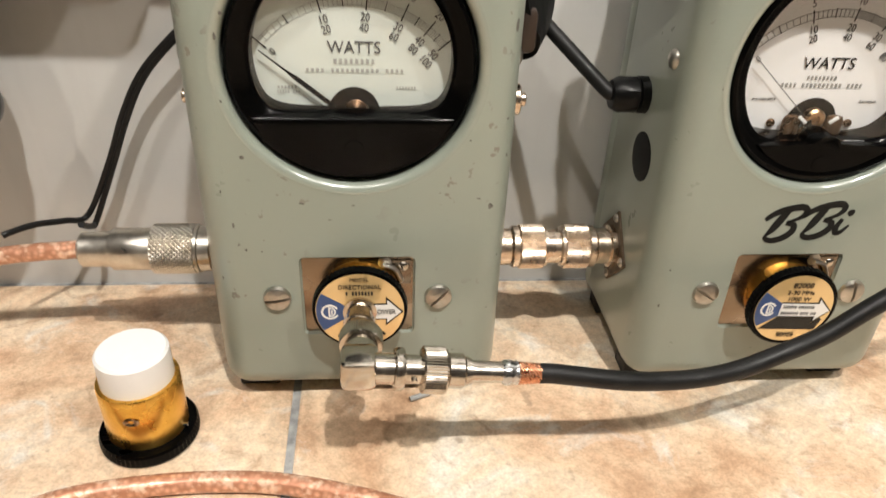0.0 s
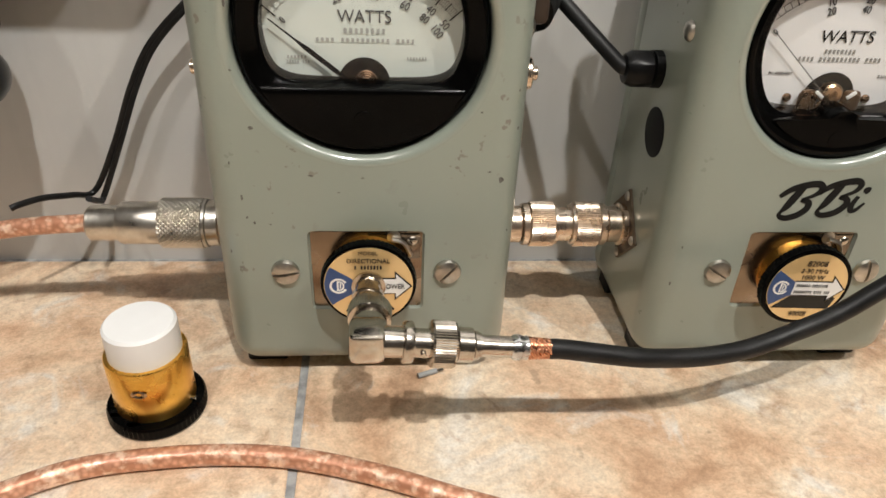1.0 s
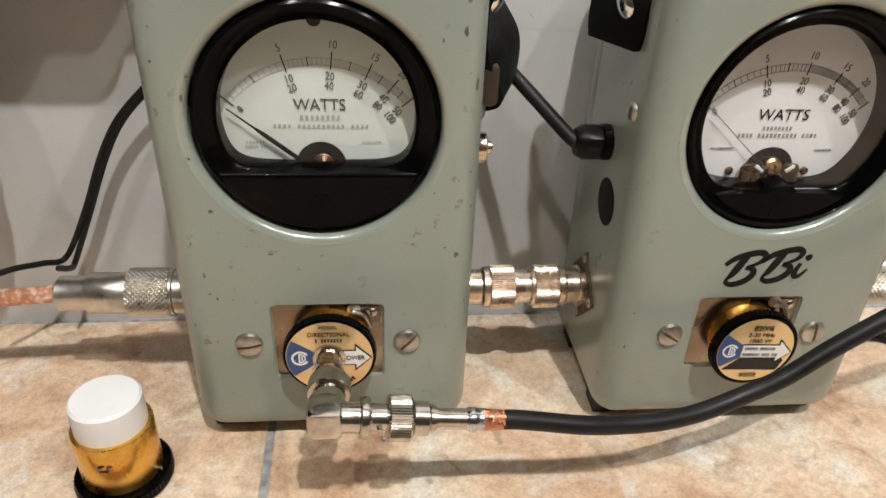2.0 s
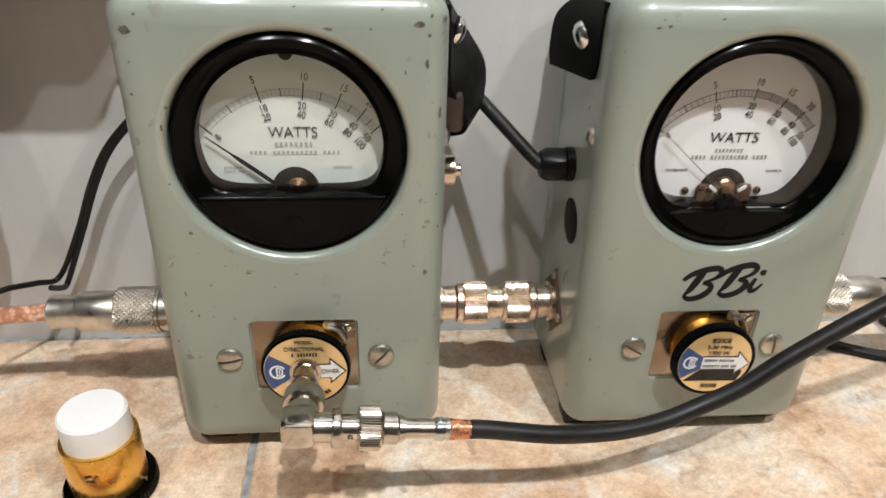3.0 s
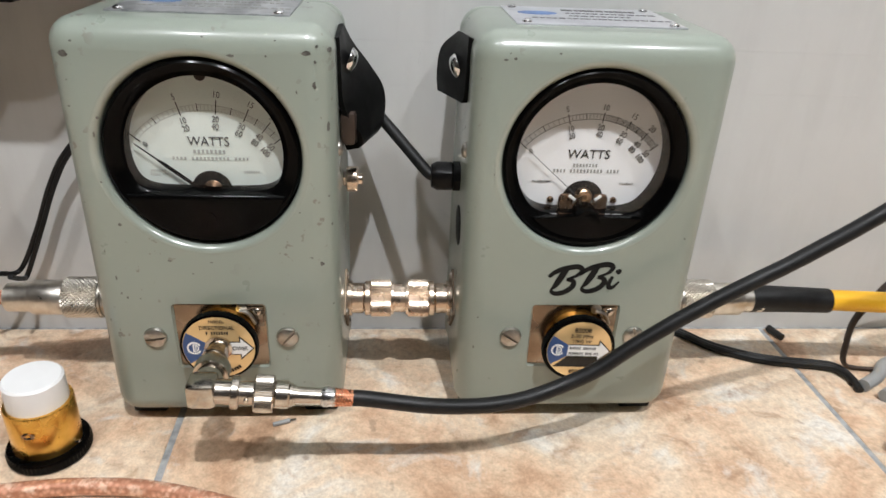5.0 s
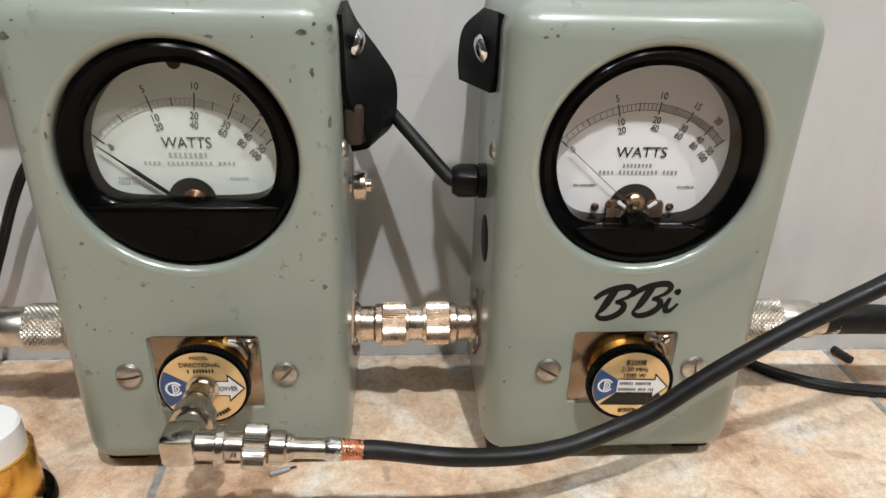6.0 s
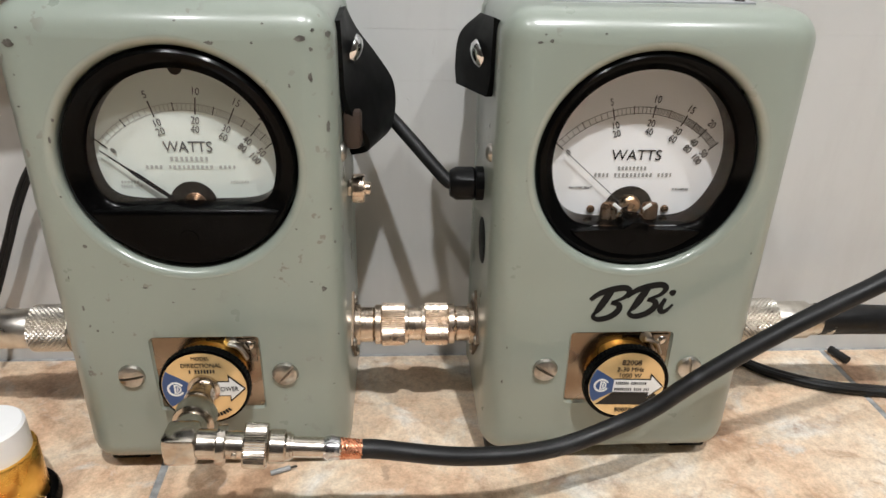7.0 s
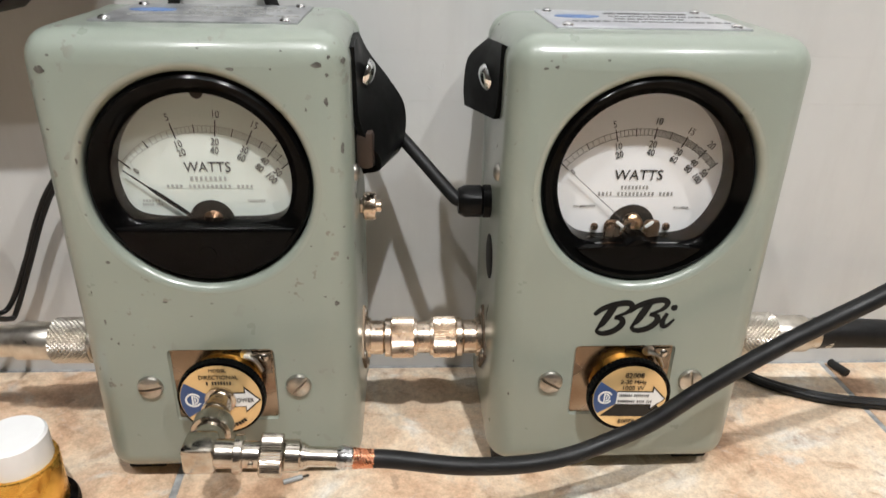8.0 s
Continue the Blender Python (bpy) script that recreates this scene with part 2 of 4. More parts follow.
def lathe_into(bm, profile, n=40, m=Matrix(), knurl=None, capped=True):
    """Turns (radius, height) about z. knurl: (first, last, depth, kind) roughens the rings first to last."""
    rings = []
    for i, (r, h) in enumerate(profile):
        if r < 1e-6:
            rings.append([bm.verts.new(m @ Vector((0, 0, h)))])
            continue
        ring = []
        for k in range(n):
            rr = r
            if knurl and knurl[0] <= i <= knurl[1]:
                rr -= knurl[2] * ((k % 2) if knurl[3] == "straight" else ((k + i) % 2))
            a = 2 * math.pi * k / n
            ring.append(bm.verts.new(m @ Vector((rr * math.cos(a), rr * math.sin(a), h))))
        rings.append(ring)
    for i, (a, b) in enumerate(zip(rings, rings[1:])):
        for k in range(n):
            j = (k + 1) % n
            if len(a) == 1 and len(b) == 1:
                continue
            if len(a) == 1:
                bm.faces.new((a[0], b[k], b[j]))
            elif len(b) == 1:
                bm.faces.new((a[k], a[j], b[0]))
            elif knurl and knurl[3] == "diamond" and knurl[0] <= i < knurl[1]:
                # grooves run along the low corners
                if (k + i) % 2:
                    bm.faces.new((a[k], a[j], b[j])), bm.faces.new((a[k], b[j], b[k]))
                else:
                    bm.faces.new((a[k], a[j], b[k])), bm.faces.new((a[j], b[j], b[k]))
            else:
                bm.faces.new((a[k], a[j], b[j], b[k]))
    for ring in (rings[0], rings[-1]):
        if len(ring) > 1 and capped:
            bm.faces.new(ring)
    return bm


def lathe(profile, n=40, m=Matrix(), knurl=None):
    return lathe_into(bmesh.new(), profile, n, m, knurl)


def drum(r, h0, h1, edge=0.0004):
    return [(r - edge, h0), (r, h0 + edge), (r, h1 - edge), (r - edge, h1)]


def spline(points, per=10):
    pts = [Vector(p) for p in points]
    pts = [2 * pts[0] - pts[1]] + pts + [2 * pts[-1] - pts[-2]]
    out = []
    for a, b, c, d in zip(pts, pts[1:], pts[2:], pts[3:]):
        for k in range(per):
            t = k / per
            out.append(0.5 * (2 * b + (c - a) * t + (2 * a - 5 * b + 4 * c - d) * t * t + (3 * b - a - 3 * c + d) * t ** 3))
    return out + [pts[-2]]


def sweep(points, radius, n=18, per=10, flat=1.0, taper=None):
    bm = bmesh.new()
    line = spline(points, per)
    up, rings = Vector((0.03, 0.1, 1)).normalized(), []
    for i, p in enumerate(line):
        way = (line[min(i + 1, len(line) - 1)] - line[max(i - 1, 0)]).normalized()
        side = way.cross(up).normalized()
        up = side.cross(way).normalized()
        r = radius * (taper(i / (len(line) - 1)) if taper else 1)
        rings.append([bm.verts.new(p + r * (side * math.cos(2 * math.pi * k / n) + flat * up * math.sin(2 * math.pi * k / n))) for k in range(n)])
    for a, b in zip(rings, rings[1:]):
        for k in range(n):
            bm.faces.new((a[k], a[(k + 1) % n], b[(k + 1) % n], b[k]))
    bm.faces.new(rings[0])
    bm.faces.new(rings[-1])
    return bm


def print_into(bm, outline, y, thick=0.00012):
    """A flat printed shape in the x-z plane, facing -y."""
    front = [bm.verts.new((px, y, pz)) for px, pz in outline]
    back = [bm.verts.new((px, y + thick, pz)) for px, pz in outline]
    bm.faces.new(front)
    bm.faces.new(back[::-1])
    for k in range(len(front)):
        j = (k + 1) % len(front)
        bm.faces.new((front[k], front[j], back[j], back[k]))
    return bm


def rect(cx, cz, w, h, turn=0.0):
    c, s = math.cos(turn), math.sin(turn)
    return [(cx + c * px - s * pz, cz + s * px + c * pz) for px, pz in ((-w / 2, -h / 2), (w / 2, -h / 2), (w / 2, h / 2), (-w / 2, h / 2))]


def disc(cx, cz, r, n=40):
    return [(cx + r * math.cos(2 * math.pi * k / n), cz + r * math.sin(2 * math.pi * k / n)) for k in range(n)]


def letters_into(bm, words, cx, cz, height, y, turn=0.0, stretch=1.0, shear=0.0):
    """Words in the built-in font, centred at cx, cz in the x-z plane; height is that of a capital."""
    curve = bpy.data.curves.new("words", "FONT")
    curve.body, curve.size, curve.align_x, curve.align_y = words, height / 0.70, "CENTER", "CENTER"
    curve.extrude, curve.shear = 0.00006, shear
    curve.resolution_u = 4
    ob = new("words", curve)
    mesh = bpy.data.meshes.new_from_object(ob.evaluated_get(bpy.context.evaluated_depsgraph_get()))
    bpy.data.objects.remove(ob)
    bpy.data.curves.remove(curve)
    c, s = math.cos(turn), math.sin(turn)
    for v in mesh.vertices:
        px, pz, d = v.co.x * stretch, v.co.y, v.co.z
        v.co = (cx + c * px - s * pz, y - d, cz + s * px + c * pz)
    bm.from_mesh(mesh)
    bpy.data.meshes.remove(mesh)
    return bm


def cut(ob, *cutters):
    """Cuts openings into a mesh and throws the cutters away."""
    for bm in cutters:
        tool = finish("cutter", bm, INK, smooth=0)
        bpy.context.view_layer.update()
        tool.matrix_world = ob.matrix_world
        mod = ob.modifiers.new("cut", "BOOLEAN")
        mod.object, mod.operation, mod.solver = tool, "DIFFERENCE", "EXACT"
        bpy.context.view_layer.update()
        mesh = bpy.data.meshes.new_from_object(ob.evaluated_get(bpy.context.evaluated_depsgraph_get()))
        ob.modifiers.clear()
        old, ob.data = ob.data, mesh
        bpy.data.meshes.remove(old)
        bpy.data.objects.remove(tool)
    ob.data.shade_smooth()
    ob.data.set_sharp_from_angle(angle=radians(30))


# ---- the room ----
WALL_Y = 0.085


def structure(name, bm, mat, label, category, smooth=0):
    return tagged(finish(name, bm, mat, smooth=smooth), label, category, kind="structure")


backsplash = structure("wall_north", box((-1.5, WALL_Y, -0.9), (1.5, WALL_Y + 0.1, 1.5)), WALL, "off-white painted wall with faint streaks behind the counter", "wall")
for lo, hi, proud in ((0.1425, 0.1640, 0.00007), (0.1640, 1.5, 0.00012)):
    tagged(finish("wall_board", box((-1.5, WALL_Y - proud, lo), (1.5, WALL_Y + 0.002, hi), 0.0001, 1), WALL, backsplash), "painted wall layer with a slightly proud lower edge")
for pts in ([(0.0800, 0.1605), (0.0808, 0.1580), (0.0798, 0.1555), (0.0800, 0.1530)], [(0.0735, 0.1495), (0.0745, 0.1482), (0.0752, 0.1476)], [(0.0690, 0.1345), (0.0694, 0.1340)]):
    finish("paint_run", sweep([(px, WALL_Y + 0.0002, pz) for px, pz in pts], 0.00045, 8, 5), WALL, backsplash, "dried run of wall paint")
structure("wall_south", box((-1.6, -2.6, -0.9), (1.6, -2.5, 1.5)), ROOM_DIM, "plain dim brown wall closing the room", "wall")
structure("wall_west", box((-1.6, -2.5, -0.9), (-1.5, WALL_Y + 0.1, 1.5)), ROOM_DIM, "plain dim brown side wall of the room", "wall")
structure("wall_east", box((1.5, -2.5, -0.9), (1.6, WALL_Y + 0.1, 1.5)), ROOM_DIM, "plain dim brown side wall of the room", "wall")
structure("ceiling", box((-1.6, -2.6, 1.5), (1.6, WALL_Y + 0.1, 1.55)), ROOM, "plain pale ceiling above the counter", "ceiling")
structure("floor", box((-1.6, -2.6, -0.95), (1.6, WALL_Y + 0.1, -0.9)), WOOD, "brown floor of the room", "floor")

counter = thing("counter", "counter topped with mottled stone-look tiles and grey grout", "counter")
tagged(counter, kind="structure")
part("counter_base", box((-1.5, -0.56, -0.9), (1.5, WALL_Y, -0.012)), WOOD, counter, smooth=0)
part("grout_bed", box((-1.5, -0.57, -0.012), (1.5, WALL_Y, -0.0007)), GROUT, counter, smooth=0)

# ---- ceiling lamp bar ----
fixture = thing("ceiling_lamp", "pale ceiling bar with three chrome shaded lamp holders", "ceiling lamp")
part("bar", box((-0.45, -0.66, 1.44), (0.82, -0.60, 1.5), 0.008, 3), ROOM, fixture)
for bx, by, bz in BULBS:
    part("lamp_holder", lathe(drum(0.02, 1.40, 1.45), 20, pose(bx, by, 0)), CHROME, fixture)
    part("lamp_shade", lathe([(0.022, 1.42), (0.05, 1.395), (0.048, 1.395), (0.02, 1.418)], 24, pose(bx, by, 0)), CHROME, fixture)

# ---- the wattmeters ----
HALF, DEPTH, FOOT, TOP = 0.052, 0.074, 0.0055, 0.1838
A_X, B_X = -0.0070, 0.1498
DIAL_Z, RING, SOCKET_Z = 0.1327, 0.0384, 0.0503
CONN_Y, CONN_Z = 0.038, 0.0475
DIAL_Y, PIVOT = 0.0123, 0.1120
SWEEP = 49.0


def scale_angle(share):
    return radians(-SWEEP + 2 * SWEEP * np.interp(share, (0, 0.2, 0.4, 0.6, 0.8, 1.0), (0, 0.344, 0.571, 0.755, 0.893, 1.0)))


def on_dial(angle, r):
    return r * math.sin(angle), PIVOT + r * math.cos(angle)


def wedge(angle, r0, r1, w):
    cx, cz = on_dial(angle, (r0 + r1) / 2)
    return rect(cx, cz, w, r1 - r0, -angle)


def letter_bars_into(bm, cx, cz, width, height, words, y):
    """Plain bars for lettering: one short bar a letter, with gaps between the words."""
    step, x = width / (sum(words) + len(words) - 1), cx - width / 2
    for word in words:
        for _ in range(word):
            print_into(bm, rect(x + step * 0.42, cz, step * random.uniform(0.42, 0.6), height), y)
            x += step
        x += step


def make_scale(parent, pale, y):
    fine, strong, figures, words, small = (bmesh.new() for _ in range(5))
    r0, r1 = 0.0362, 0.0385
    for r in (r0, r1):
        for k in range(60):
            a0, a1 = (radians(-SWEEP + 2 * SWEEP * q / 60) for q in (k, k + 1))
            print_into(fine, [on_dial(a0, r - 0.00008), on_dial(a1, r - 0.00008), on_dial(a1, r + 0.00008), on_dial(a0, r + 0.00008)], y)
    for k in range(51):
        print_into(fine, wedge(scale_angle(k / 50), r0, r1, 0.00016), y - 0.00002)
    for k in range(41, 80, 2):
        print_into(fine, wedge(scale_angle(k / 100), r0, r1, 0.00009), y - 0.00002)
    for k in range(11):
        whole = k % 2 == 0
        reach = 0.0022 if pale else 0.0008
        print_into(strong, wedge(scale_angle(k / 10), r0 - (0.0012 if whole else 0.0003), r1 + (reach if whole else 0.0004), 0.00038 if whole else 0.00028), y - 0.00004)
    for k, (top, mid, low) in enumerate((("5", "10", "20"), ("10", "20", "40"), ("15", "30", "60"), ("20", "40", "80"), ("", "50", "100"))):
        a = scale_angle((k + 1) / 5)
        for words_, r in ((top, 0.0428 if pale else 0.0415), (mid, 0.0329), (low, 0.0298)):
            if words_:
                cx, cz = on_dial(a, r)
                letters_into(figures, words_, cx, cz, 0.0025, y - 0.0001, -a, 0.82)
    cx, cz = on_dial(radians(-48), 0.0328)
    letters_into(figures, "0", cx, cz, 0.0022, y - 0.0001, radians(45), 0.8)
    if pale:
        letters_into(words, "WATTS", 0.0004, DIAL_Z + 0.0027, 0.0038, y - 0.0001, 0, 0.9)
        letter_bars_into(small, 0.0004, DIAL_Z - 0.0015, 0.0134, 0.0016, (8,), y - 0.0001)
        letter_bars_into(small, 0.0006, DIAL_Z - 0.0044, 0.0310, 0.0012, (4, 10, 4), y - 0.0001)
        letter_bars_into(small, -0.0208, DIAL_Z - 0.0099, 0.0064, 0.0009, (6,), y - 0.0001)
        letter_bars_into(small, -0.0205, DIAL_Z - 0.0114, 0.0074, 0.0009, (5, 3), y - 0.0001)
        letter_bars_into(small, 0.0166, DIAL_Z - 0.0098, 0.0066, 0.0009, (7,), y - 0.0001)
    else:
        letters_into(words, "WATTS", 0.0004, DIAL_Z - 0.0007, 0.0039, y - 0.0001, 0, 0.98, 0.05)
        letter_bars_into(small, -0.0004, DIAL_Z - 0.0055, 0.0110, 0.0014, (8,), y - 0.0001)
        letter_bars_into(small, 0.0003, DIAL_Z - 0.0081, 0.0292, 0.0015, (4, 10, 4), y - 0.0001)
        letters_into(words, "PN 2080-002T", -0.0187, DIAL_Z - 0.0130, 0.0009, y - 0.0001, 0, 1.1)
        letters_into(words, "F.S.=30UA", 0.0187, DIAL_Z - 0.0136, 0.0009, y - 0.0001, 0, 1.1)
    dial = parent
    part("fine_scale", fine, FADED_INK if pale else GREY_INK, dial, "fine printed scale arc", 0)
    part("scale_marks", strong, INK, dial, "black scale marks", 0)
    part("scale_numbers", figures, GREY_INK if pale else INK, dial, "printed scale figures", 0)
    part("dial_lettering", words, GREY_INK if pale else INK, dial, "printed dial lettering", 0)
    part("small_lettering", small, FADED_INK if pale else PALE_INK, dial, "small printed dial lettering", 0)


def bezel_ring(inner, drop, soft, outer=0.99):
    """A moulded ring from the round outer edge to the window's outline; drop: depth of the flat below the centre."""
    bm, n = bmesh.new(), 120
    stages = ((0.0, 0.0070), (0.02, 0.0036), (0.08, 0.0020), (0.22, 0.0012), (0.55, 0.0024), (0.85, 0.0044), (0.97, 0.0054), (1.0, 0.0062))
    loops = []
    for s, y in stages:
        loop = []
        for k in range(n):
            a = 2 * math.pi * k / n
            rin = inner
            if math.sin(a) < 0:
                rin = (inner ** -soft + (drop / max(1e-4, -math.sin(a))) ** -soft) ** (-1 / soft)
            r = RING * outer * (1 - s) + rin * s
            loop.append(bm.verts.new((r * math.cos(a), y, DIAL_Z + r * math.sin(a))))
        loops.append(loop)
    last = [bm.verts.new((v.co.x, DIAL_Y + 0.0002, v.co.z)) for v in loops[-1]]
    loops.append(last)
    for a, b in zip(loops, loops[1:]):
        for k in range(n):
            bm.faces.new((a[k], a[(k + 1) % n], b[(k + 1) % n], b[k]))
    return bm


def segment_block(chord, radius, y0, y1, bump=0.0, bevel=0.0012):
    """A moulded block filling the round below a chord; bump: radius of a half-round rise in the chord's middle."""
    half = math.sqrt(radius ** 2 - chord ** 2)
    a0, a1 = math.atan2(-chord, half), math.atan2(-chord, -half)
    line = [(radius * math.cos(a), radius * math.sin(a)) for a in np.linspace(a0, a1 - (2 * math.pi if a1 > a0 else 0), 40)]
    if bump:
        line += [(-bump * math.cos(a), -chord + bump * 0.62 * math.sin(a)) for a in np.linspace(0.0, math.pi, 15)]
    bm = bmesh.new()
    front = [bm.verts.new((px, y0, DIAL_Z + pz)) for px, pz in line]
    back = [bm.verts.new((px, y1, DIAL_Z + pz)) for px, pz in line]
    lid = bm.faces.new(front)
    bm.faces.new(back[::-1])
    for k in range(len(line)):
        j = (k + 1) % len(line)
        bm.faces.new((front[k], front[j], back[j], back[k]))
    bmesh.ops.bevel(bm, geom=list(lid.edges), offset=bevel, segments=3, profile=0.5, affect="EDGES", clamp_overlap=True)
    return bm


def slotted_screw(parent, x, y, z, r, turn, m=None, mat=None, name="screw"):
    bm = lathe([(r * 0.98, -0.0006), (r, 0.0002), (r * 0.9, r * 0.28), (r * 0.55, r * 0.45), (0, r * 0.5)], 26)
    ob = part(name, bm, mat or STEEL, parent, "slotted steel screw", at=Matrix.Translation((x, y, z)) @ (m or FRONT) @ Matrix.Rotation(turn, 4, "Z"))
    slot = box((-r * 1.1, -r * 0.11, r * 0.16), (r * 1.1, r * 0.11, r * 0.8))
    cut(ob, slot)
    ob.data.materials.clear()
    ob.data.materials.append(mat or STEEL)
    return ob


def dome_screw(parent, m, r, mat=CHROME, name="screw"):
    return part(name, lathe([(r, -0.0005), (r, 0.0002), (r * 0.85, r * 0.35), (r * 0.5, r * 0.55), (0, r * 0.62)], 20), mat, parent, at=m)


def socket_flange(parent, side, mat=NICKEL_WARM):
    """Square connector flange with its screws on a side of the case. side: -1 or 1."""
    turn = X_AXIS if side > 0 else MINUS_X
    x = side * HALF
    m = Matrix.Translation((x, CONN_Y, CONN_Z)) @ turn @ Matrix.Rotation(radians(45), 4, "Z")
    flange = part("socket_flange", box((-0.0117, -0.0117, -0.0005), (0.0117, 0.0117, 0.0011), 0.0003, 1), FLANGE_METAL, parent, "square brownish metal connector flange", at=m)
    for a, b in ((-1, -1), (-1, 1), (1, -1), (1, 1)):
        dome_screw(flange, pose(a * 0.0093, b * 0.0093, 0.0011), 0.0019, STEEL)
    part("socket_barrel", lathe([(0.0088, 0.001), (0.0088, 0.003), (0.0075, 0.0034), (0.0075, 0.0085), (0.0070, 0.009)], 36,
                                Matrix.Translation((x, CONN_Y, CONN_Z)) @ turn), mat, parent, "threaded connector socket")


def chips_on_front(parent, spots):
    """Bare spots in the paint: ragged patches that hug the front and its rounded edges. x, z, width, height in millimetres."""
    r = 0.0105

    def skin(px, pz):
        dx, dz = max(0.0, abs(px) - HALF + r), max(0.0, pz - TOP + r, FOOT + r - pz)
        return r - math.sqrt(max(0.0, r * r - dx * dx - dz * dz))

    for px, pz, w, h in spots:
        n, bm = 18, bmesh.new()
        px, pz, w, h = px / 1000, pz / 1000, 0.78 * w / 1000, 0.78 * h / 1000
        lobes = [random.uniform(0.32, 0.62) for _ in range(n)]
        rim = [(px + w * lobes[k] * math.cos(2 * math.pi * k / n), pz + h * lobes[(k * 5) % n] * math.sin(2 * math.pi * k / n)) for k in range(n)]
        mid = bm.verts.new((px, skin(px, pz) - 0.00009, pz))
        ring = [bm.verts.new((qx, skin(qx, qz) - 0.00005, qz)) for qx, qz in rim]
        for k in range(n):
            bm.faces.new((mid, ring[k], ring[(k + 1) % n]))
        part("paint_chip", bm, CHIP, parent)


def wattmeter(at, label, worn, pale):
    global PIVOT, DIAL_Y
    PIVOT, DIAL_Y = (DIAL_Z - 0.0207, 0.0123) if pale else (DIAL_Z - 0.0215, 0.0150)
    top = thing("wattmeter", label, "wattmeter", at, "pair of wattmeters")
    paint = ENAMEL_WORN if worn else ENAMEL
    case = part("case", box((-HALF, 0, FOOT), (HALF, DEPTH, TOP), 0.0105, 6), paint, top)
    cut(case, lathe([(RING + 0.0030, -0.02), (RING + 0.0030, 0.01)], 96, Matrix.Translation((0, 0, DIAL_Z)) @ FRONT @ Matrix.Translation((0, 0, -0.006))),
        box((-0.0203, -0.01, 0.0333), (0.0203, 0.0016, 0.0670), 0.0022, 3))
    part("back_cover", box((-HALF - 0.0006, 0.0530, FOOT - 0.0004), (HALF + 0.0006, DEPTH + 0.0004, TOP + 0.0003), 0.0104, 6), paint, top, "rear half of the case")
    # rolled edge of the round opening
    lip = bmesh.new()
    lathe_into(lip, [(RING + 0.0034, 0.0001)] + [(RING + 0.0030 - 0.0029 * math.sin(a), 0.0029 * math.cos(a) - 0.0028) for a in np.linspace(0, math.pi / 2, 8)] + [(RING + 0.0001, -0.0070)], 96, Matrix.Translation((0, 0, DIAL_Z)) @ FRONT, None, False)
    part("opening_lip", lip, ENAMEL_GLOSS, top, "painted edge rolled into the round opening", 60)
    for fx in (-0.0405, 0.0405):
        for fy in (0.0165, 0.060):
            part("foot", box((fx - 0.008, fy - 0.006, 0), (fx + 0.008, fy + 0.006, FOOT + 0.0015), 0.0012), RUBBER, top, "black rubber foot")
    # meter movement
    meter = part("dial", lathe([(RING * 0.93, 0.0), (RING * 0.93, 0.0006)], 64, Matrix.Translation((0, DIAL_Y + 0.0008, DIAL_Z)) @ FRONT), DIAL_CREAM if pale else DIAL_WHITE, top,
                 "aged cream meter dial" if pale else "white meter dial")
    make_scale(meter, pale, DIAL_Y)
    part("bezel", bezel_ring(0.0306 if pale else 0.0318, 0.0160 if pale else 0.0242, 8 if pale else 14, 0.99 if pale else 1.0), BAKELITE, top, "glossy black moulded bezel")
    if pale:
        part("bezel_apron", segment_block(0.0160, 0.0352, 0.0010, 0.0110, 0.0, 0.0016), BAKELITE, top, "raised black moulding below the window", 30)
    else:
        part("bezel_apron", segment_block(0.0242, 0.0340, 0.0016, 0.0130, 0.0052, 0.0007), BAKELITE, top, "black moulding with a small boss below the window", 30)
    part("zero_screw", lathe([(0.0032, 0), (0.0030, 0.0006), (0, 0.0007)], 24, Matrix.Translation((0, 0.0012 if pale else 0.0020, DIAL_Z - (0.0262 if pale else 0.0310))) @ FRONT), BAKELITE, top, "black zero adjusting screw")
    hole, hub = (0.0082, DIAL_Z - 0.0178) if pale else (0.0092, PIVOT)
    half = [(hole * math.sin(radians(a)), hub + hole * math.cos(radians(a))) for a in range(-90, 91, 9)]
    part("movement_opening", print_into(bmesh.new(), half, DIAL_Y - 0.0003), INK, top, "dark half-round opening of the movement", 0)
    if pale:
        coil = bmesh.new()
        for k in range(4):
            lathe_into(coil, [(0.0036 - 0.0007 * k, 0.0003), (0.0037 - 0.0007 * k, 0.0008), (0.0034 - 0.0007 * k, 0.0011), (0.0031 - 0.0007 * k, 0.0008)], 24, Matrix.Translation((0.0006, DIAL_Y - 0.0002, DIAL_Z - 0.0172)) @ FRONT)
        part("coil", coil, BRONZE, top, "copper coil of the movement")
        part("bezel_notch", lathe(drum(0.0022, 0.0, 0.0010, 0.0002), 20, Matrix.Translation((0.0, DIAL_Y - 0.0004, DIAL_Z + 0.0296)) @ FRONT), BROWN, top, "brown stop at the top of the dial")
    else:
        part("coil", lathe([(0.0038, 0), (0.0038, 0.0022), (0.0030, 0.0030), (0.0016, 0.0030), (0.0012, 0.0020), (0, 0.0020)], 26, Matrix.Translation((0, DIAL_Y - 0.0004, PIVOT + 0.0022)) @ FRONT), BRASS, top, "brown coil of the movement")
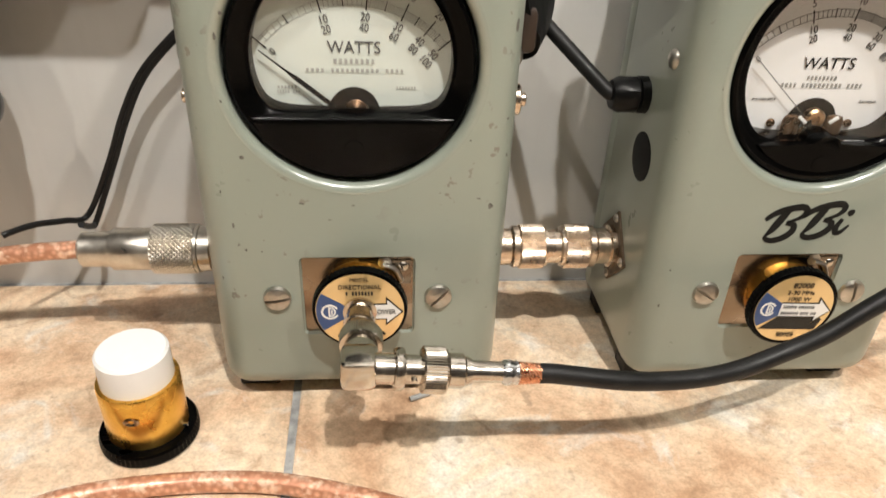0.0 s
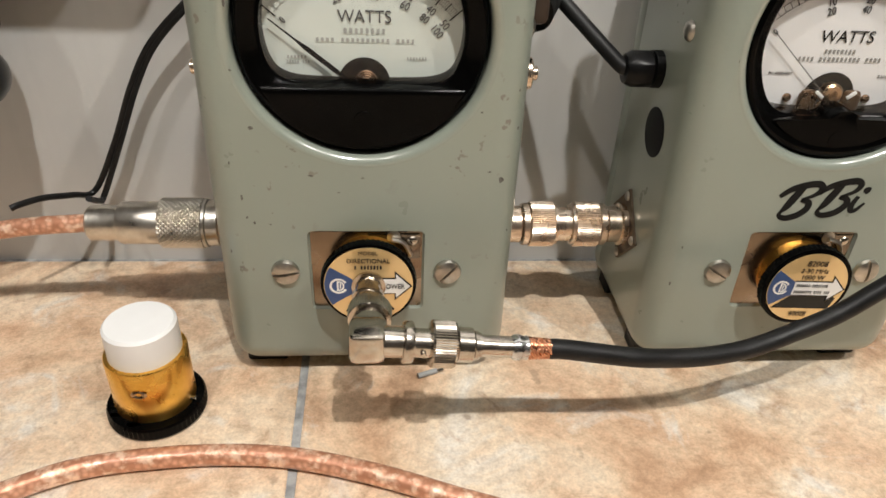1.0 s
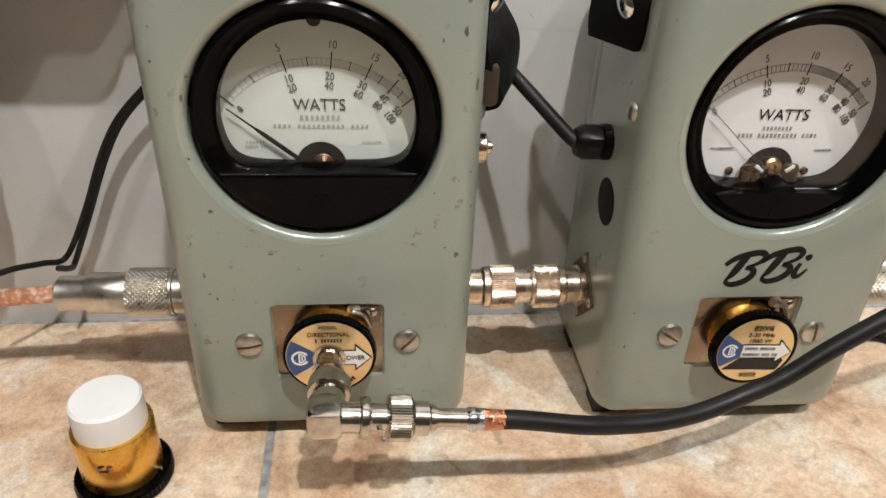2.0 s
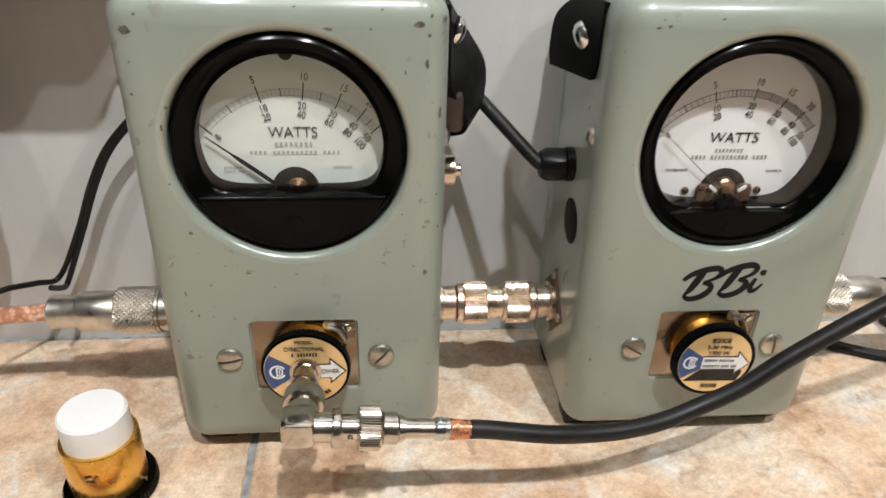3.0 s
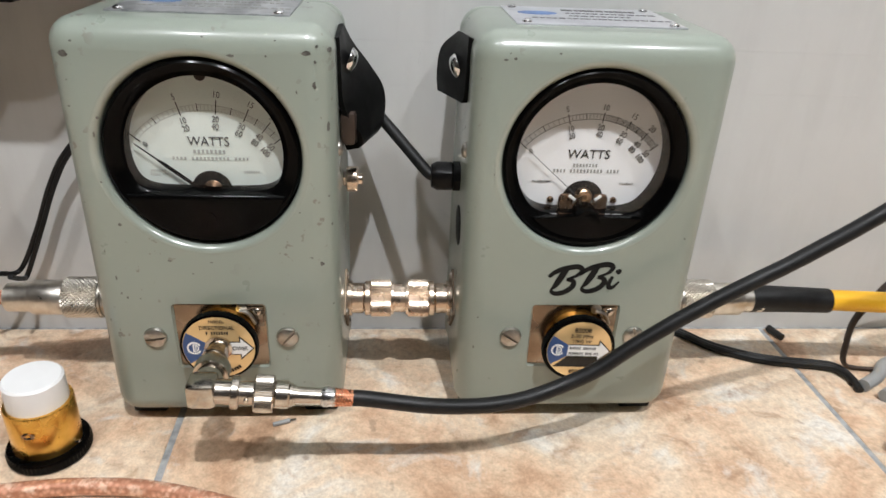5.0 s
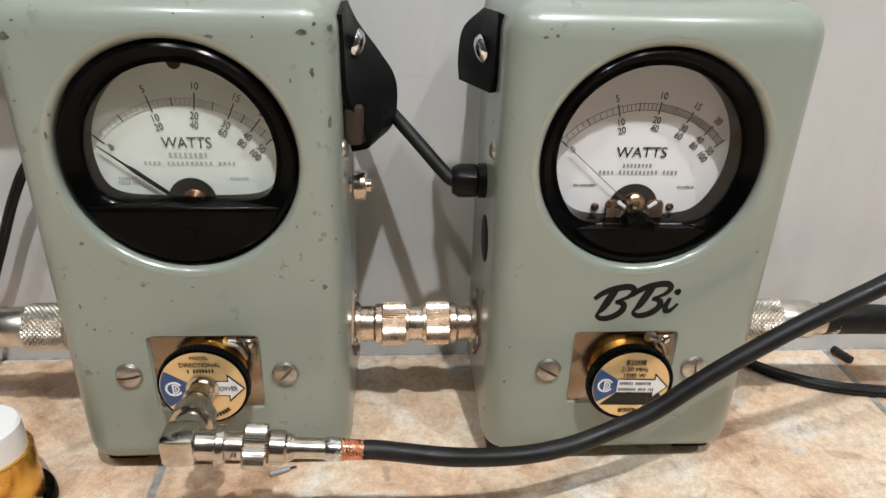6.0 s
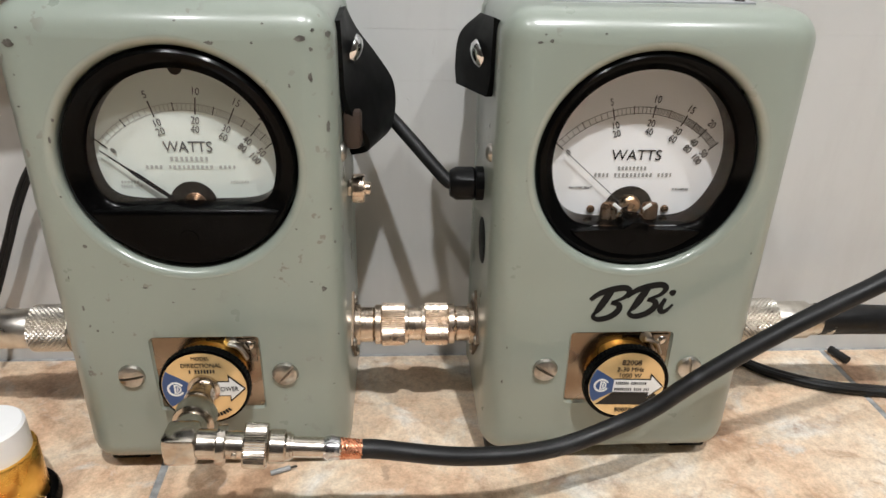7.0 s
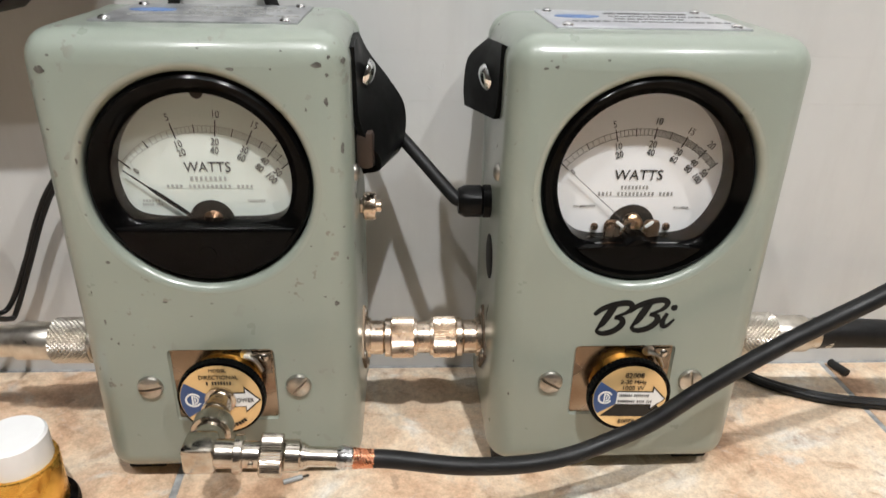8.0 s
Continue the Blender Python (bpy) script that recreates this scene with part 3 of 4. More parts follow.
        for s in (-1, 1):
            part("coil_bracket", lathe([(0.0031, -0.0060), (0.0033, -0.0055), (0.0033, 0.0018), (0.0026, 0.0032), (0.0010, 0.0036), (0, 0.0036)], 20, Matrix.Translation((s * 0.0076, DIAL_Y - 0.0018, PIVOT)) @ Matrix.Diagonal((1, 0.55, 1, 1))), BRONZE, top, "brown-bronze movement bracket")
            part("coil_arm", box((-0.0006, DIAL_Y - 0.0050, 0), (0.0006, DIAL_Y - 0.0042, 0.0036), 0.0002), LABEL_WHITE, top, "white counterweight arm",
                 at=pose(s * 0.0042, 0, PIVOT + 0.0018, 0, s * 52, 0))
            dome_screw(top, Matrix.Translation((s * 0.0140, DIAL_Y - 0.0002, PIVOT + 0.0001)) @ FRONT, 0.0015, BRONZE, "dial_screw")
            part("bridge_leg", box((s * 0.0034 - 0.0009, DIAL_Y - 0.0036, PIVOT - 0.0056), (s * 0.0034 + 0.0009, DIAL_Y - 0.0022, PIVOT - 0.0002), 0.0004), BRASS, top, "brass bridge leg of the movement")
        part("bridge", box((-0.0052, DIAL_Y - 0.0042, PIVOT - 0.0030), (0.0052, DIAL_Y - 0.0026, PIVOT - 0.0008), 0.0005), BRONZE, top, "bronze bridge of the movement")
    needle = bmesh.new()
    a = radians(-51.5 if pale else -48.5)
    if pale:
        outline = [on_dial(a - 0.55 * w / r, r) for r, w in ((0.006, 0.0004), (0.0085, 0.0014), (0.0225, 0.0014), (0.0265, 0.0006), (0.0365, 0.0003))]
        outline += [on_dial(a + 0.55 * w / r, r) for r, w in ((0.0365, 0.0003), (0.0265, 0.0006), (0.0225, 0.0014), (0.0085, 0.0014), (0.006, 0.0004))]
    else:
        outline = [on_dial(a - 0.00016 / 0.005, 0.005), on_dial(a - 0.00012 / 0.034, 0.034), on_dial(a + 0.00012 / 0.034, 0.034), on_dial(a + 0.00016 / 0.005, 0.005)]
    part("needle", print_into(needle, outline, DIAL_Y - 0.0018, 0.0002), INK if pale else GREY_INK, top, "thin pointer resting at zero", 0)
    pane = bmesh.new()
    rim, n = (0.0309 if pale else 0.0321), 64
    print_into(pane, [(rim * math.cos(2 * math.pi * k / n), DIAL_Z + max(rim * math.sin(2 * math.pi * k / n), -(0.0161 if pale else 0.0240))) for k in range(n)], 0.0054, 0.0006)
    glass = part("window_pane", pane, GLASS, top, "clear meter window", 20)
    glass.visible_shadow = False
    # element socket plate and front screws
    plate = part("socket_plate", box((-0.0196, 0.0010, 0.0340), (0.0196, 0.0030, 0.0663), 0.0005), MIRROR, top, "bright nickel socket plate")
    part("catch_plate", box((0.0004, 0.0003, 0.0552), (0.0186, 0.0012, 0.0655), 0.0004), DARK_CHROME, plate, "small dark bright-edged catch plate")
    dome_screw(plate, Matrix.Translation((0.0158, 0.0008, 0.0626)) @ FRONT, 0.0021, NICKEL)
    part("catch", sweep([(0.0088, -0.0008, 0.0642), (0.0128, -0.0014, 0.0628), (0.0153, -0.0012, 0.0580)], 0.0013, 10, 5, 0.6), STEEL, plate, "spring catch")
    part("jack_hole", lathe([(0.0024, 0), (0.0024, 0.0006), (0.0014, 0.0008)], 20, Matrix.Translation((0.0094, 0.0008, 0.0642)) @ FRONT), STEEL, plate)
    slotted_screw(top, -0.0285, 0, SOCKET_Z - 0.0002, 0.0050, radians(8 if pale else -32))
    slotted_screw(top, 0.0285, 0, SOCKET_Z - 0.0002, 0.0050, radians(48 if pale else 96))
    for s in (-1, 1):
        socket_flange(top, s)
    # name plate on top
    z = TOP
    tag = part("name_plate", box((-0.0345, 0.018, z - 0.0002), (0.0345, 0.0655, z + 0.0007), 0.0003), PLATE_ALU_WORN if pale else PLATE_ALU, top, "engraved aluminium name plate")
    oval = bmesh.new()
    lathe_into(oval, [(0.0085, 0.0), (0.0085, 0.0002)], 32, Matrix.Translation((-0.0215, 0.046, z + 0.0007)) @ Matrix.Diagonal((1, 0.52, 1, 1)))
    part("emblem", oval, PLATE_BLUE, tag, "blue oval emblem", 0)
    bars = bmesh.new()
    for row, (w, h) in enumerate(((0.036, 0.0030), (0.040, 0.0012), (0.030, 0.0012), (0.044, 0.0012))):
        x, y = -0.009 if row < 3 else -0.026, 0.054 - 0.0075 * row
        while x < -0.009 + w - 0.003:
            step = random.uniform(0.0016, 0.0042)
            box_into(bars, (x, y, z + 0.0006), (x + step * 0.72, y + h, z + 0.0009))
            x += step
    part("printing", bars, GREY_INK if not pale else PALE_INK, tag, "rows of small dark printing", 0)
    for sx in (-0.030, 0.030):
        for sy in (0.0215, 0.062):
            dome_screw(tag, pose(sx, sy, z + 0.0007), 0.0021)
    return top


meter_a = wattmeter(pose(A_X, 0, 0), "grey-green enamelled wattmeter with chipped paint and cream dial", True, True)
meter_b = wattmeter(pose(B_X, 0, 0), "grey-green enamelled wattmeter with clean paint and white dial", False, False)
chips_on_front(meter_a, [(42.2, 173.8, 4.6, 2.6), (46.0, 176.2, 1.6, 1.4), (45.2, 170.6, 1.6, 1.6), (44.6, 162.0, 1.8, 3.8), (49.1, 145.4, 1.5, 5.6), (27.5, 172.4, 1.2, 1.2), (14.6, 172.2, 3.6, 1.8),
                         (38.0, 159.4, 1.0, 1.8), (-38.6, 141.4, 1.2, 3.0), (-36.2, 148.0, 1.6, 1.6), (-39.2, 122.2, 1.0, 1.0), (-35.0, 104.0, 2.0, 1.6), (48.6, 116.6, 0.9, 1.3), (49.4, 103.8, 0.9, 1.8),
                         (36.8, 110.2, 1.0, 0.9), (50.2, 174.6, 1.8, 2.4), (44.9, 86.4, 2.3, 3.0), (-40.4, 79.4, 1.2, 3.0), (-37.2, 70.0, 1.2, 1.6), (-39.4, 72.0, 1.0, 1.4), (-32.0, 69.4, 1.1, 0.8),
                         (-17.6, 87.7, 2.4, 0.8), (-0.8, 87.0, 1.8, 0.7), (-8.8, 81.6, 1.4, 0.8), (49.0, 65.6, 0.9, 1.0), (34.6, 25.0, 0.8, 0.9), (40.8, 89.6, 1.8, 0.7), (-44.5, 171.4, 4.8, 3.4),
                         (-41.0, 176.0, 1.6, 1.0), (-46.0, 152.0, 1.6, 0.8), (-44.8, 162.0, 1.0, 0.8), (-43.0, 92.0, 0.8, 1.6), (-46.5, 58.0, 0.8, 2.0), (46.5, 44.0, 0.8, 0.7), (5.0, 178.5, 1.4, 0.7), (31.0, 178.0, 1.2, 0.8)])
chips_on_front(meter_b, [(-40.6, 173.6, 2.2, 1.2), (-37.0, 174.2, 1.6, 1.3), (-39.0, 176.0, 1.2, 0.8), (-20.0, 176.4, 1.4, 0.9), (-41.5, 128.0, 0.8, 1.2), (-44.0, 60.0, 0.8, 1.4), (-45.0, 44.0, 0.8, 2.2), (43.0, 100.0, 0.8, 1.4)])

# painted mark on the second meter: plain brushed strokes
mark = bmesh.new()


def brush(points, width, y=-0.00015):
    """A brush stroke; points in millimetres on the front, width in millimetres."""
    line = spline([(px / 1000, 0, pz / 1000) for px, pz in points], 8)
    left, right = [], []
    for i, p in enumerate(line):
        t = i / (len(line) - 1)
        way = (line[min(i + 1, len(line) - 1)] - line[max(i - 1, 0)]).normalized()
        w = 1.12 * width / 1000 * (0.45 + 0.6 * math.sin(math.pi * min(1, 0.12 + t * 0.92)))
        left.append((p.x + way.z * w / 2, p.z - way.x * w / 2))
        right.append((p.x - way.z * w / 2, p.z + way.x * w / 2))
    for k in range(len(line) - 1):
        print_into(mark, [left[k], left[k + 1], right[k + 1], right[k]], y - 0.00001 * (k % 2))


for ox, oz in ((0.0, 0.0), (13.6, 1.2)):
    brush([(ox - 14.2, oz + 81.0), (ox - 11.5, oz + 83.4), (ox - 7.3, oz + 85.2), (ox - 2.0, oz + 86.1), (ox + 0.1, oz + 84.6), (ox - 1.5, oz + 82.0), (ox - 6.0, oz + 79.9)], 2.2)
    brush([(ox - 6.2, oz + 79.9), (ox - 3.2, oz + 78.9), (ox - 3.2, oz + 76.3), (ox - 6.0, oz + 73.7), (ox - 10.0, oz + 72.6), (ox - 12.4, oz + 73.7), (ox - 11.9, oz + 75.9)], 2.2)
    brush([(ox - 6.4, oz + 85.0), (ox - 8.3, oz + 81.7), (ox - 10.6, oz + 77.2), (ox - 12.2, oz + 75.0)], 2.6)
brush([(14.2, 81.4), (12.9, 77.9), (13.3, 75.9), (15.0, 76.0), (17.4, 78.8)], 1.9)
brush([(15.7, 83.0), (16.6, 83.9), (17.5, 84.8)], 2.2)
part("painted_mark", mark, INK, meter_b, "black brushed script mark on the front", 0)


# ---- plug-in elements ----


def element(at, label, front_kind, share=0.94):
    """A plug-in element: gold barrel, knurled black knob and round printed label. Its axis is -y, the case's face at y = 0."""
    top = thing("plug_in_element", label, "plug-in element", at, "plug-in elements")
    part("barrel", lathe([(0.0132, -0.020), (0.0136, -0.0195), (0.0136, 0.0056), (0.0128, 0.0060)], 56, FRONT), GOLD, top, "polished gold-plated barrel")
    prof = [(0.0130, 0.0054), (0.0160, 0.0056), (0.0165, 0.0060), (0.0165, 0.0086), (0.0162, 0.0093), (0.0156, 0.0096)]
    part("knob", lathe(prof, 120, FRONT, (1, 3, 0.00035, "straight")), BAKELITE, top, "knurled black knob", 20)
    y = -0.00965
    face = part("face_label", print_into(bmesh.new(), disc(0, 0, 0.0155, 56), y), FOIL_GOLD, top, "round gold printed label", 0)
    r = 0.0155

    def scaled(*points):
        return [(px * r, pz * r) for px, pz in points]

    rim = [(0.985 * math.cos(radians(a)), 0.985 * math.sin(radians(a))) for a in range(150, 214, 9)]
    part("blue_field", print_into(bmesh.new(), scaled((-0.36, 0.17), *rim, (-0.36, -0.22)), y - 0.00015), LABEL_BLUE, face, "blue printed field", 0)
    tail = -0.36 if front_kind == "numbers" else 0.10
    part("arrow_outline", print_into(bmesh.new(), scaled((tail, -0.235), (0.585, -0.235), (0.585, -0.41), (0.985, -0.02), (0.585, 0.39), (0.585, 0.205), (tail, 0.205)), y - 0.00022), INK, face, "black outline of the arrow", 0)
    part("arrow", print_into(bmesh.new(), scaled((tail, -0.205), (0.615, -0.205), (0.615, -0.33), (0.935, -0.02), (0.615, 0.31), (0.615, 0.175), (tail, 0.175)), y - 0.0003), LABEL_WHITE, face, "white printed arrow", 0)
    ring = bmesh.new()
    for r0, r1, c0, c1 in ((0.155, 0.205, 30, 330), (0.095, 0.130, -90, 90)):
        for k in range(24):
            a0, a1 = (radians(c0 + (c1 - c0) * q / 24) for q in (k, k + 1))
            print_into(ring, scaled(*((-0.67 + q * math.cos(a), -0.01 + q * math.sin(a)) for q, a in ((r0, a0), (r0, a1), (r1, a1), (r1, a0)))), y - 0.0003)
    print_into(ring, scaled(*rect(-0.69, -0.01, 0.04, 0.26)), y - 0.0003)
    print_into(ring, scaled(*rect(-0.63, -0.01, 0.03, 0.12)), y - 0.0003)
    part("emblem", ring, LABEL_WHITE, face, "white ring emblem", 0)
    words = bmesh.new()
    if front_kind == "numbers":
        letters_into(words, "82008", 0.02 * r, 0.71 * r, 0.0024, y - 0.0003, 0, 0.95)
        letters_into(words, "2-30 MHz", 0.02 * r, 0.50 * r, 0.0020, y - 0.0003, 0, 0.95)
        letters_into(words, "1000 W", 0.03 * r, 0.31 * r, 0.0020, y - 0.0003, 0, 1.0)
        letters_into(words, "82008", 0.02 * r, -0.78 * r, 0.0021, y - 0.0003, math.pi, 0.95)
        part("gloss_band", print_into(bmesh.new(), scaled((-0.36, -0.25), (0.58, -0.25), (0.60, -0.43), (0.78, -0.25), (0.84, -0.30), (0.74, -0.62), (-0.74, -0.62)), y - 0.00018), GLOSS_BLACK, face, "glossy black band", 0)
        letter_bars_into(words, 0.10 * r, 0.075 * r, 0.0128, 0.0013, (7, 8), y - 0.00045)
        letter_bars_into(words, 0.15 * r, -0.115 * r, 0.0146, 0.0013, (9, 4, 3), y - 0.00045)
    else:
        letters_into(words, "MODEL", 0, 0.86 * r, 0.0014, y - 0.0003)
        letters_into(words, "DIRECTIONAL", 0, 0.66 * r, 0.0018, y - 0.0003, 0, 0.9)
        letter_bars_into(words, 0, 0.49 * r, 0.0098, 0.0015, (1, 7), y - 0.0003)
        letters_into(words, "POWER", 0.56 * r, -0.02 * r, 0.0020, y - 0.00045, 0, 0.78)
        for k in range(14):
            a = radians(-125 + 75 * k / 13)
            print_into(words, rect(0.83 * r * math.cos(a), 0.83 * r * math.sin(a), 0.0008, 0.0016, a + math.pi / 2), y - 0.0003)
    printing = part("label_printing", words, INK, face, "black label printing", 0)
    for ob in [face] + list(face.children):
        ob.data.transform(Matrix.Diagonal((share, 1, share, 1)))
    return top


element_a = element(pose(A_X + 0.0008, -0.0002, SOCKET_Z + 0.0008), "black-knobbed element with a coaxial outlet in its gold label", "model", 0.98)
element_b = element(pose(B_X + 0.0010, -0.0002, SOCKET_Z - 0.0010, 0, 2, 0), "black-knobbed element with gold, blue and white label", "numbers")
jack = part("outlet_jack", lathe([(0.0058, 0.0092), (0.0058, 0.0108), (0.0046, 0.0111), (0.0046, 0.0160), (0.0054, 0.0163), (0.0054, 0.0182), (0.0047, 0.0185), (0.0047, 0.026)], 36, FRONT), NICKEL, element_a, "nickel coaxial outlet jack")


# ---- elbow adapter, cable plug and black cable ----
AX, AZ = -0.0054, SOCKET_Z + 0.0006
elbow = thing("elbow_adapter", "shiny nickel right-angle coaxial adapter on the element's outlet", "adapter")
base = Matrix.Translation((AX, 0, AZ)) @ FRONT
part("coupling_ring", lathe([(0.0052, 0.0226), (0.0069, 0.0229), (0.0072, 0.0234), (0.0072, 0.0285), (0.0069, 0.0290), (0.0054, 0.0293)], 110, base, (2, 3, 0.0003, "straight")), NICKEL, elbow, "knurled coupling ring", 20)
part("neck", lathe([(0.0056, 0.0284), (0.0056, 0.0355)], 32, base), NICKEL, elbow)
part("elbow_body", box((AX - 0.0060, -0.0456, AZ - 0.0044), (AX + 0.0052, -0.0340, AZ + 0.0066), 0.0021, 2), NICKEL, elbow, "polished elbow block")
START, END = Vector((AX, -0.0400, AZ + 0.0010)), Vector((0.0538, -0.0366, 0.0448))
arm = Matrix.Translation(START) @ (END - START).to_track_quat("Z", "Y").to_matrix().to_4x4()
part("arm", lathe([(0.0050, 0.004), (0.0050, 0.0102), (0.0064, 0.0104), (0.0067, 0.0108), (0.0067, 0.0130), (0.0064, 0.0135), (0.0046, 0.0137), (0.0046, 0.020)], 36, arm), NICKEL, elbow, "straight outlet arm")
for s in (-1, 1):
    part("bayonet_pin", lathe(drum(0.0009, 0, 0.0014, 0.0002), 12, arm @ Matrix.Translation((s * 0.0045, 0, 0.0165)) @ Matrix.Rotation(radians(90 * s), 4, "Y")), NICKEL, elbow)

plug = thing("cable_plug", "nickel bayonet cable plug soldered to copper braid", "connector")
part("coupling_ring", lathe([(0.0054, 0.0188), (0.0070, 0.0191), (0.0075, 0.0197), (0.0075, 0.0262), (0.0071, 0.0268), (0.0054, 0.0270)], 110, arm, (2, 3, 0.00025, "straight")), NICKEL, plug, "knurled bayonet ring", 20)
part("plug_body", lathe([(0.0050, 0.0268), (0.0056, 0.0276), (0.0056, 0.0322), (0.0050, 0.0327), (0.0047, 0.0329), (0.0047, 0.0340), (0.0042, 0.0342), (0.0042, 0.0350), (0.0035, 0.0352), (0.0034, 0.0462)], 36, arm), NICKEL, plug, "turned plug body")
part("solder_joint", lathe([(0.0034, 0.0450), (0.0041, 0.0462), (0.0043, 0.0478), (0.0038, 0.0490), (0.0040, 0.0502), (0.0032, 0.0512)], 20, arm), SOLDER, plug, "lumpy solder joint")
cable = thing("black_cable", "thick black rubber coaxial cable with bared copper braid end", "cable")
BRAID0, BRAID1 = 0.0504, 0.0588
CABLE = [tuple(arm @ Vector((0, 0, 0.0578))), tuple(arm @ Vector((0, 0, 0.064))), (0.080, -0.0360, 0.0405), (0.095, -0.0340, 0.0380), (0.110, -0.0320, 0.0372), (0.125, -0.0290, 0.0380), (0.140, -0.0260, 0.0420), (0.155, -0.0245, 0.0492), (0.170, -0.0230, 0.0605), (0.185, -0.0220, 0.0712), (0.200, -0.0210, 0.0808), (0.215, -0.0204, 0.0898), (0.230, -0.0198, 0.0985), (0.250, -0.0190, 0.1115),
         (0.31, -0.018, 0.152), (0.40, -0.012, 0.185), (0.52, 0.0, 0.15), (0.62, 0.02, 0.06), (0.70, 0.03, 0.006), (0.80, 0.03, 0.0036)]
part("jacket", sweep(CABLE, 0.0033, 24, 12), JACKET, cable, "smooth black rubber jacket")
braid = bmesh.new()
for k in range(14):
    for s in (-1, 1):
        pts = []
        for i in range(9):
            t = i / 8
            a = 2 * math.pi * k / 14 + s * t * 3.4
            r = 0.0033 - 0.0006 * t + 0.0003 * ((i + k) % 2) * s
            pts.append(tuple(arm @ Vector((r * math.cos(a), r * math.sin(a), BRAID0 + (BRAID1 - BRAID0) * t))))
        sub = sweep(pts, 0.00034, 6, 2)
        tmp = bpy.data.meshes.new("strand")
        sub.to_mesh(tmp)
        sub.free()
        braid.from_mesh(tmp)
        bpy.data.meshes.remove(tmp)
tagged(part("braid", braid, COPPER, cable, "bared woven copper braid", 60), kind="stuff")
part("core", lathe([(0.0025, 0.0500), (0.0025, 0.0590)], 20, arm), COPPER, cable)

# ---- adapter between the meters, side plugs and their cables ----
LEFT_A, RIGHT_A = A_X - HALF, A_X + HALF
LEFT_B, RIGHT_B = B_X - HALF, B_X + HALF


def grip(r, h0, h1, steps=6, kind="diamond"):
    return [(r - 0.0004, h0)] + [(r, h0 + 0.0003 + (h1 - h0 - 0.0006) * k / steps) for k in range(steps + 1)] + [(r - 0.0004, h1)]


join = thing("barrel_adapter", "nickel double coupling joining the two wattmeters", "adapter")
jm = Matrix.Translation((RIGHT_A, CONN_Y, CONN_Z)) @ X_AXIS
GAP = LEFT_B - RIGHT_A
part("end_ring", lathe(drum(0.0086, 0.0092, 0.0122), 40, jm), NICKEL_WARM, join)
part("coupling_nut", lathe(grip(0.0092, 0.0122, 0.0222, 1), 130, jm, (1, 2, 0.0003, "straight")), NICKEL_WARM, join, "knurled coupling nut", 20)
part("waist", lathe([(0.0082, 0.0222), (0.0082, 0.0234), (0.0070, 0.0238), (0.0070, GAP - 0.0238), (0.0082, GAP - 0.0234), (0.0082, GAP - 0.0222)], 40, jm), NICKEL_WARM, join)
part("coupling_nut", lathe(grip(0.0092, GAP - 0.0222, GAP - 0.0122, 1), 130, jm, (1, 2, 0.0003, "straight")), NICKEL_WARM, join, "knurled coupling nut", 20)
part("end_ring", lathe(drum(0.0086, GAP - 0.0122, GAP - 0.0092), 40, jm), NICKEL_WARM, join)


def side_plug(x, turn, label):
    top = thing("coaxial_plug", label, "connector", group="large coaxial plugs")
    m = Matrix.Translation((x, CONN_Y, CONN_Z)) @ turn
    part("end_ring", lathe([(0.0078, 0.0062), (0.0090, 0.0066), (0.0090, 0.0108), (0.0096, 0.0112), (0.0096, 0.0124)], 40, m), NICKEL_SATIN, top)
    part("coupling_nut", lathe(grip(0.0101, 0.0125, 0.0288, 16), 64, m, (1, 17, 0.0006, "diamond")), NICKEL_SATIN, top, "diamond-knurled coupling nut", 0)
    part("plug_body", lathe([(0.0082, 0.0286), (0.0084, 0.0292), (0.0084, 0.0440), (0.0080, 0.0446), (0.0072, 0.0449), (0.0070, 0.0455), (0.0070, 0.0560), (0.0058, 0.0570)], 40, m), NICKEL_SATIN, top, "smooth plug body")
    return top


side_plug(LEFT_A, MINUS_X, "knurled nickel plug on clear-jacketed copper coaxial cable")
side_plug(RIGHT_B, X_AXIS, "knurled nickel plug with black sleeve and yellow cable")

copper_cable = thing("copper_coaxial_cable", "clear-jacketed coaxial cable showing copper braid, lying on the counter", "cable")
part("cable_run", sweep([(LEFT_A - 0.055, CONN_Y, CONN_Z), (-0.120, CONN_Y, CONN_Z - 0.0003), (-0.150, CONN_Y - 0.001, CONN_Z - 0.003), (-0.20, 0.034, 0.034), (-0.26, 0.020, 0.012), (-0.30, -0.01, 0.004),
                         (-0.29, -0.06, 0.0036), (-0.22, -0.085, 0.0036), (-0.16, -0.076, 0.0036), (-0.122, -0.0555, 0.0036), (-0.100, -0.0455, 0.0036), (-0.074, -0.0415, 0.0036), (-0.050, -0.0410, 0.0036),
                         (-0.030, -0.0432, 0.0036), (-0.005, -0.0500, 0.0036), (0.020, -0.0597, 0.0036), (0.05, -0.073, 0.0036), (0.10, -0.11, 0.0036), (0.15, -0.18, 0.0036), (0.18, -0.3, 0.0036)], 0.0036, 22, 14), COAX, copper_cable)

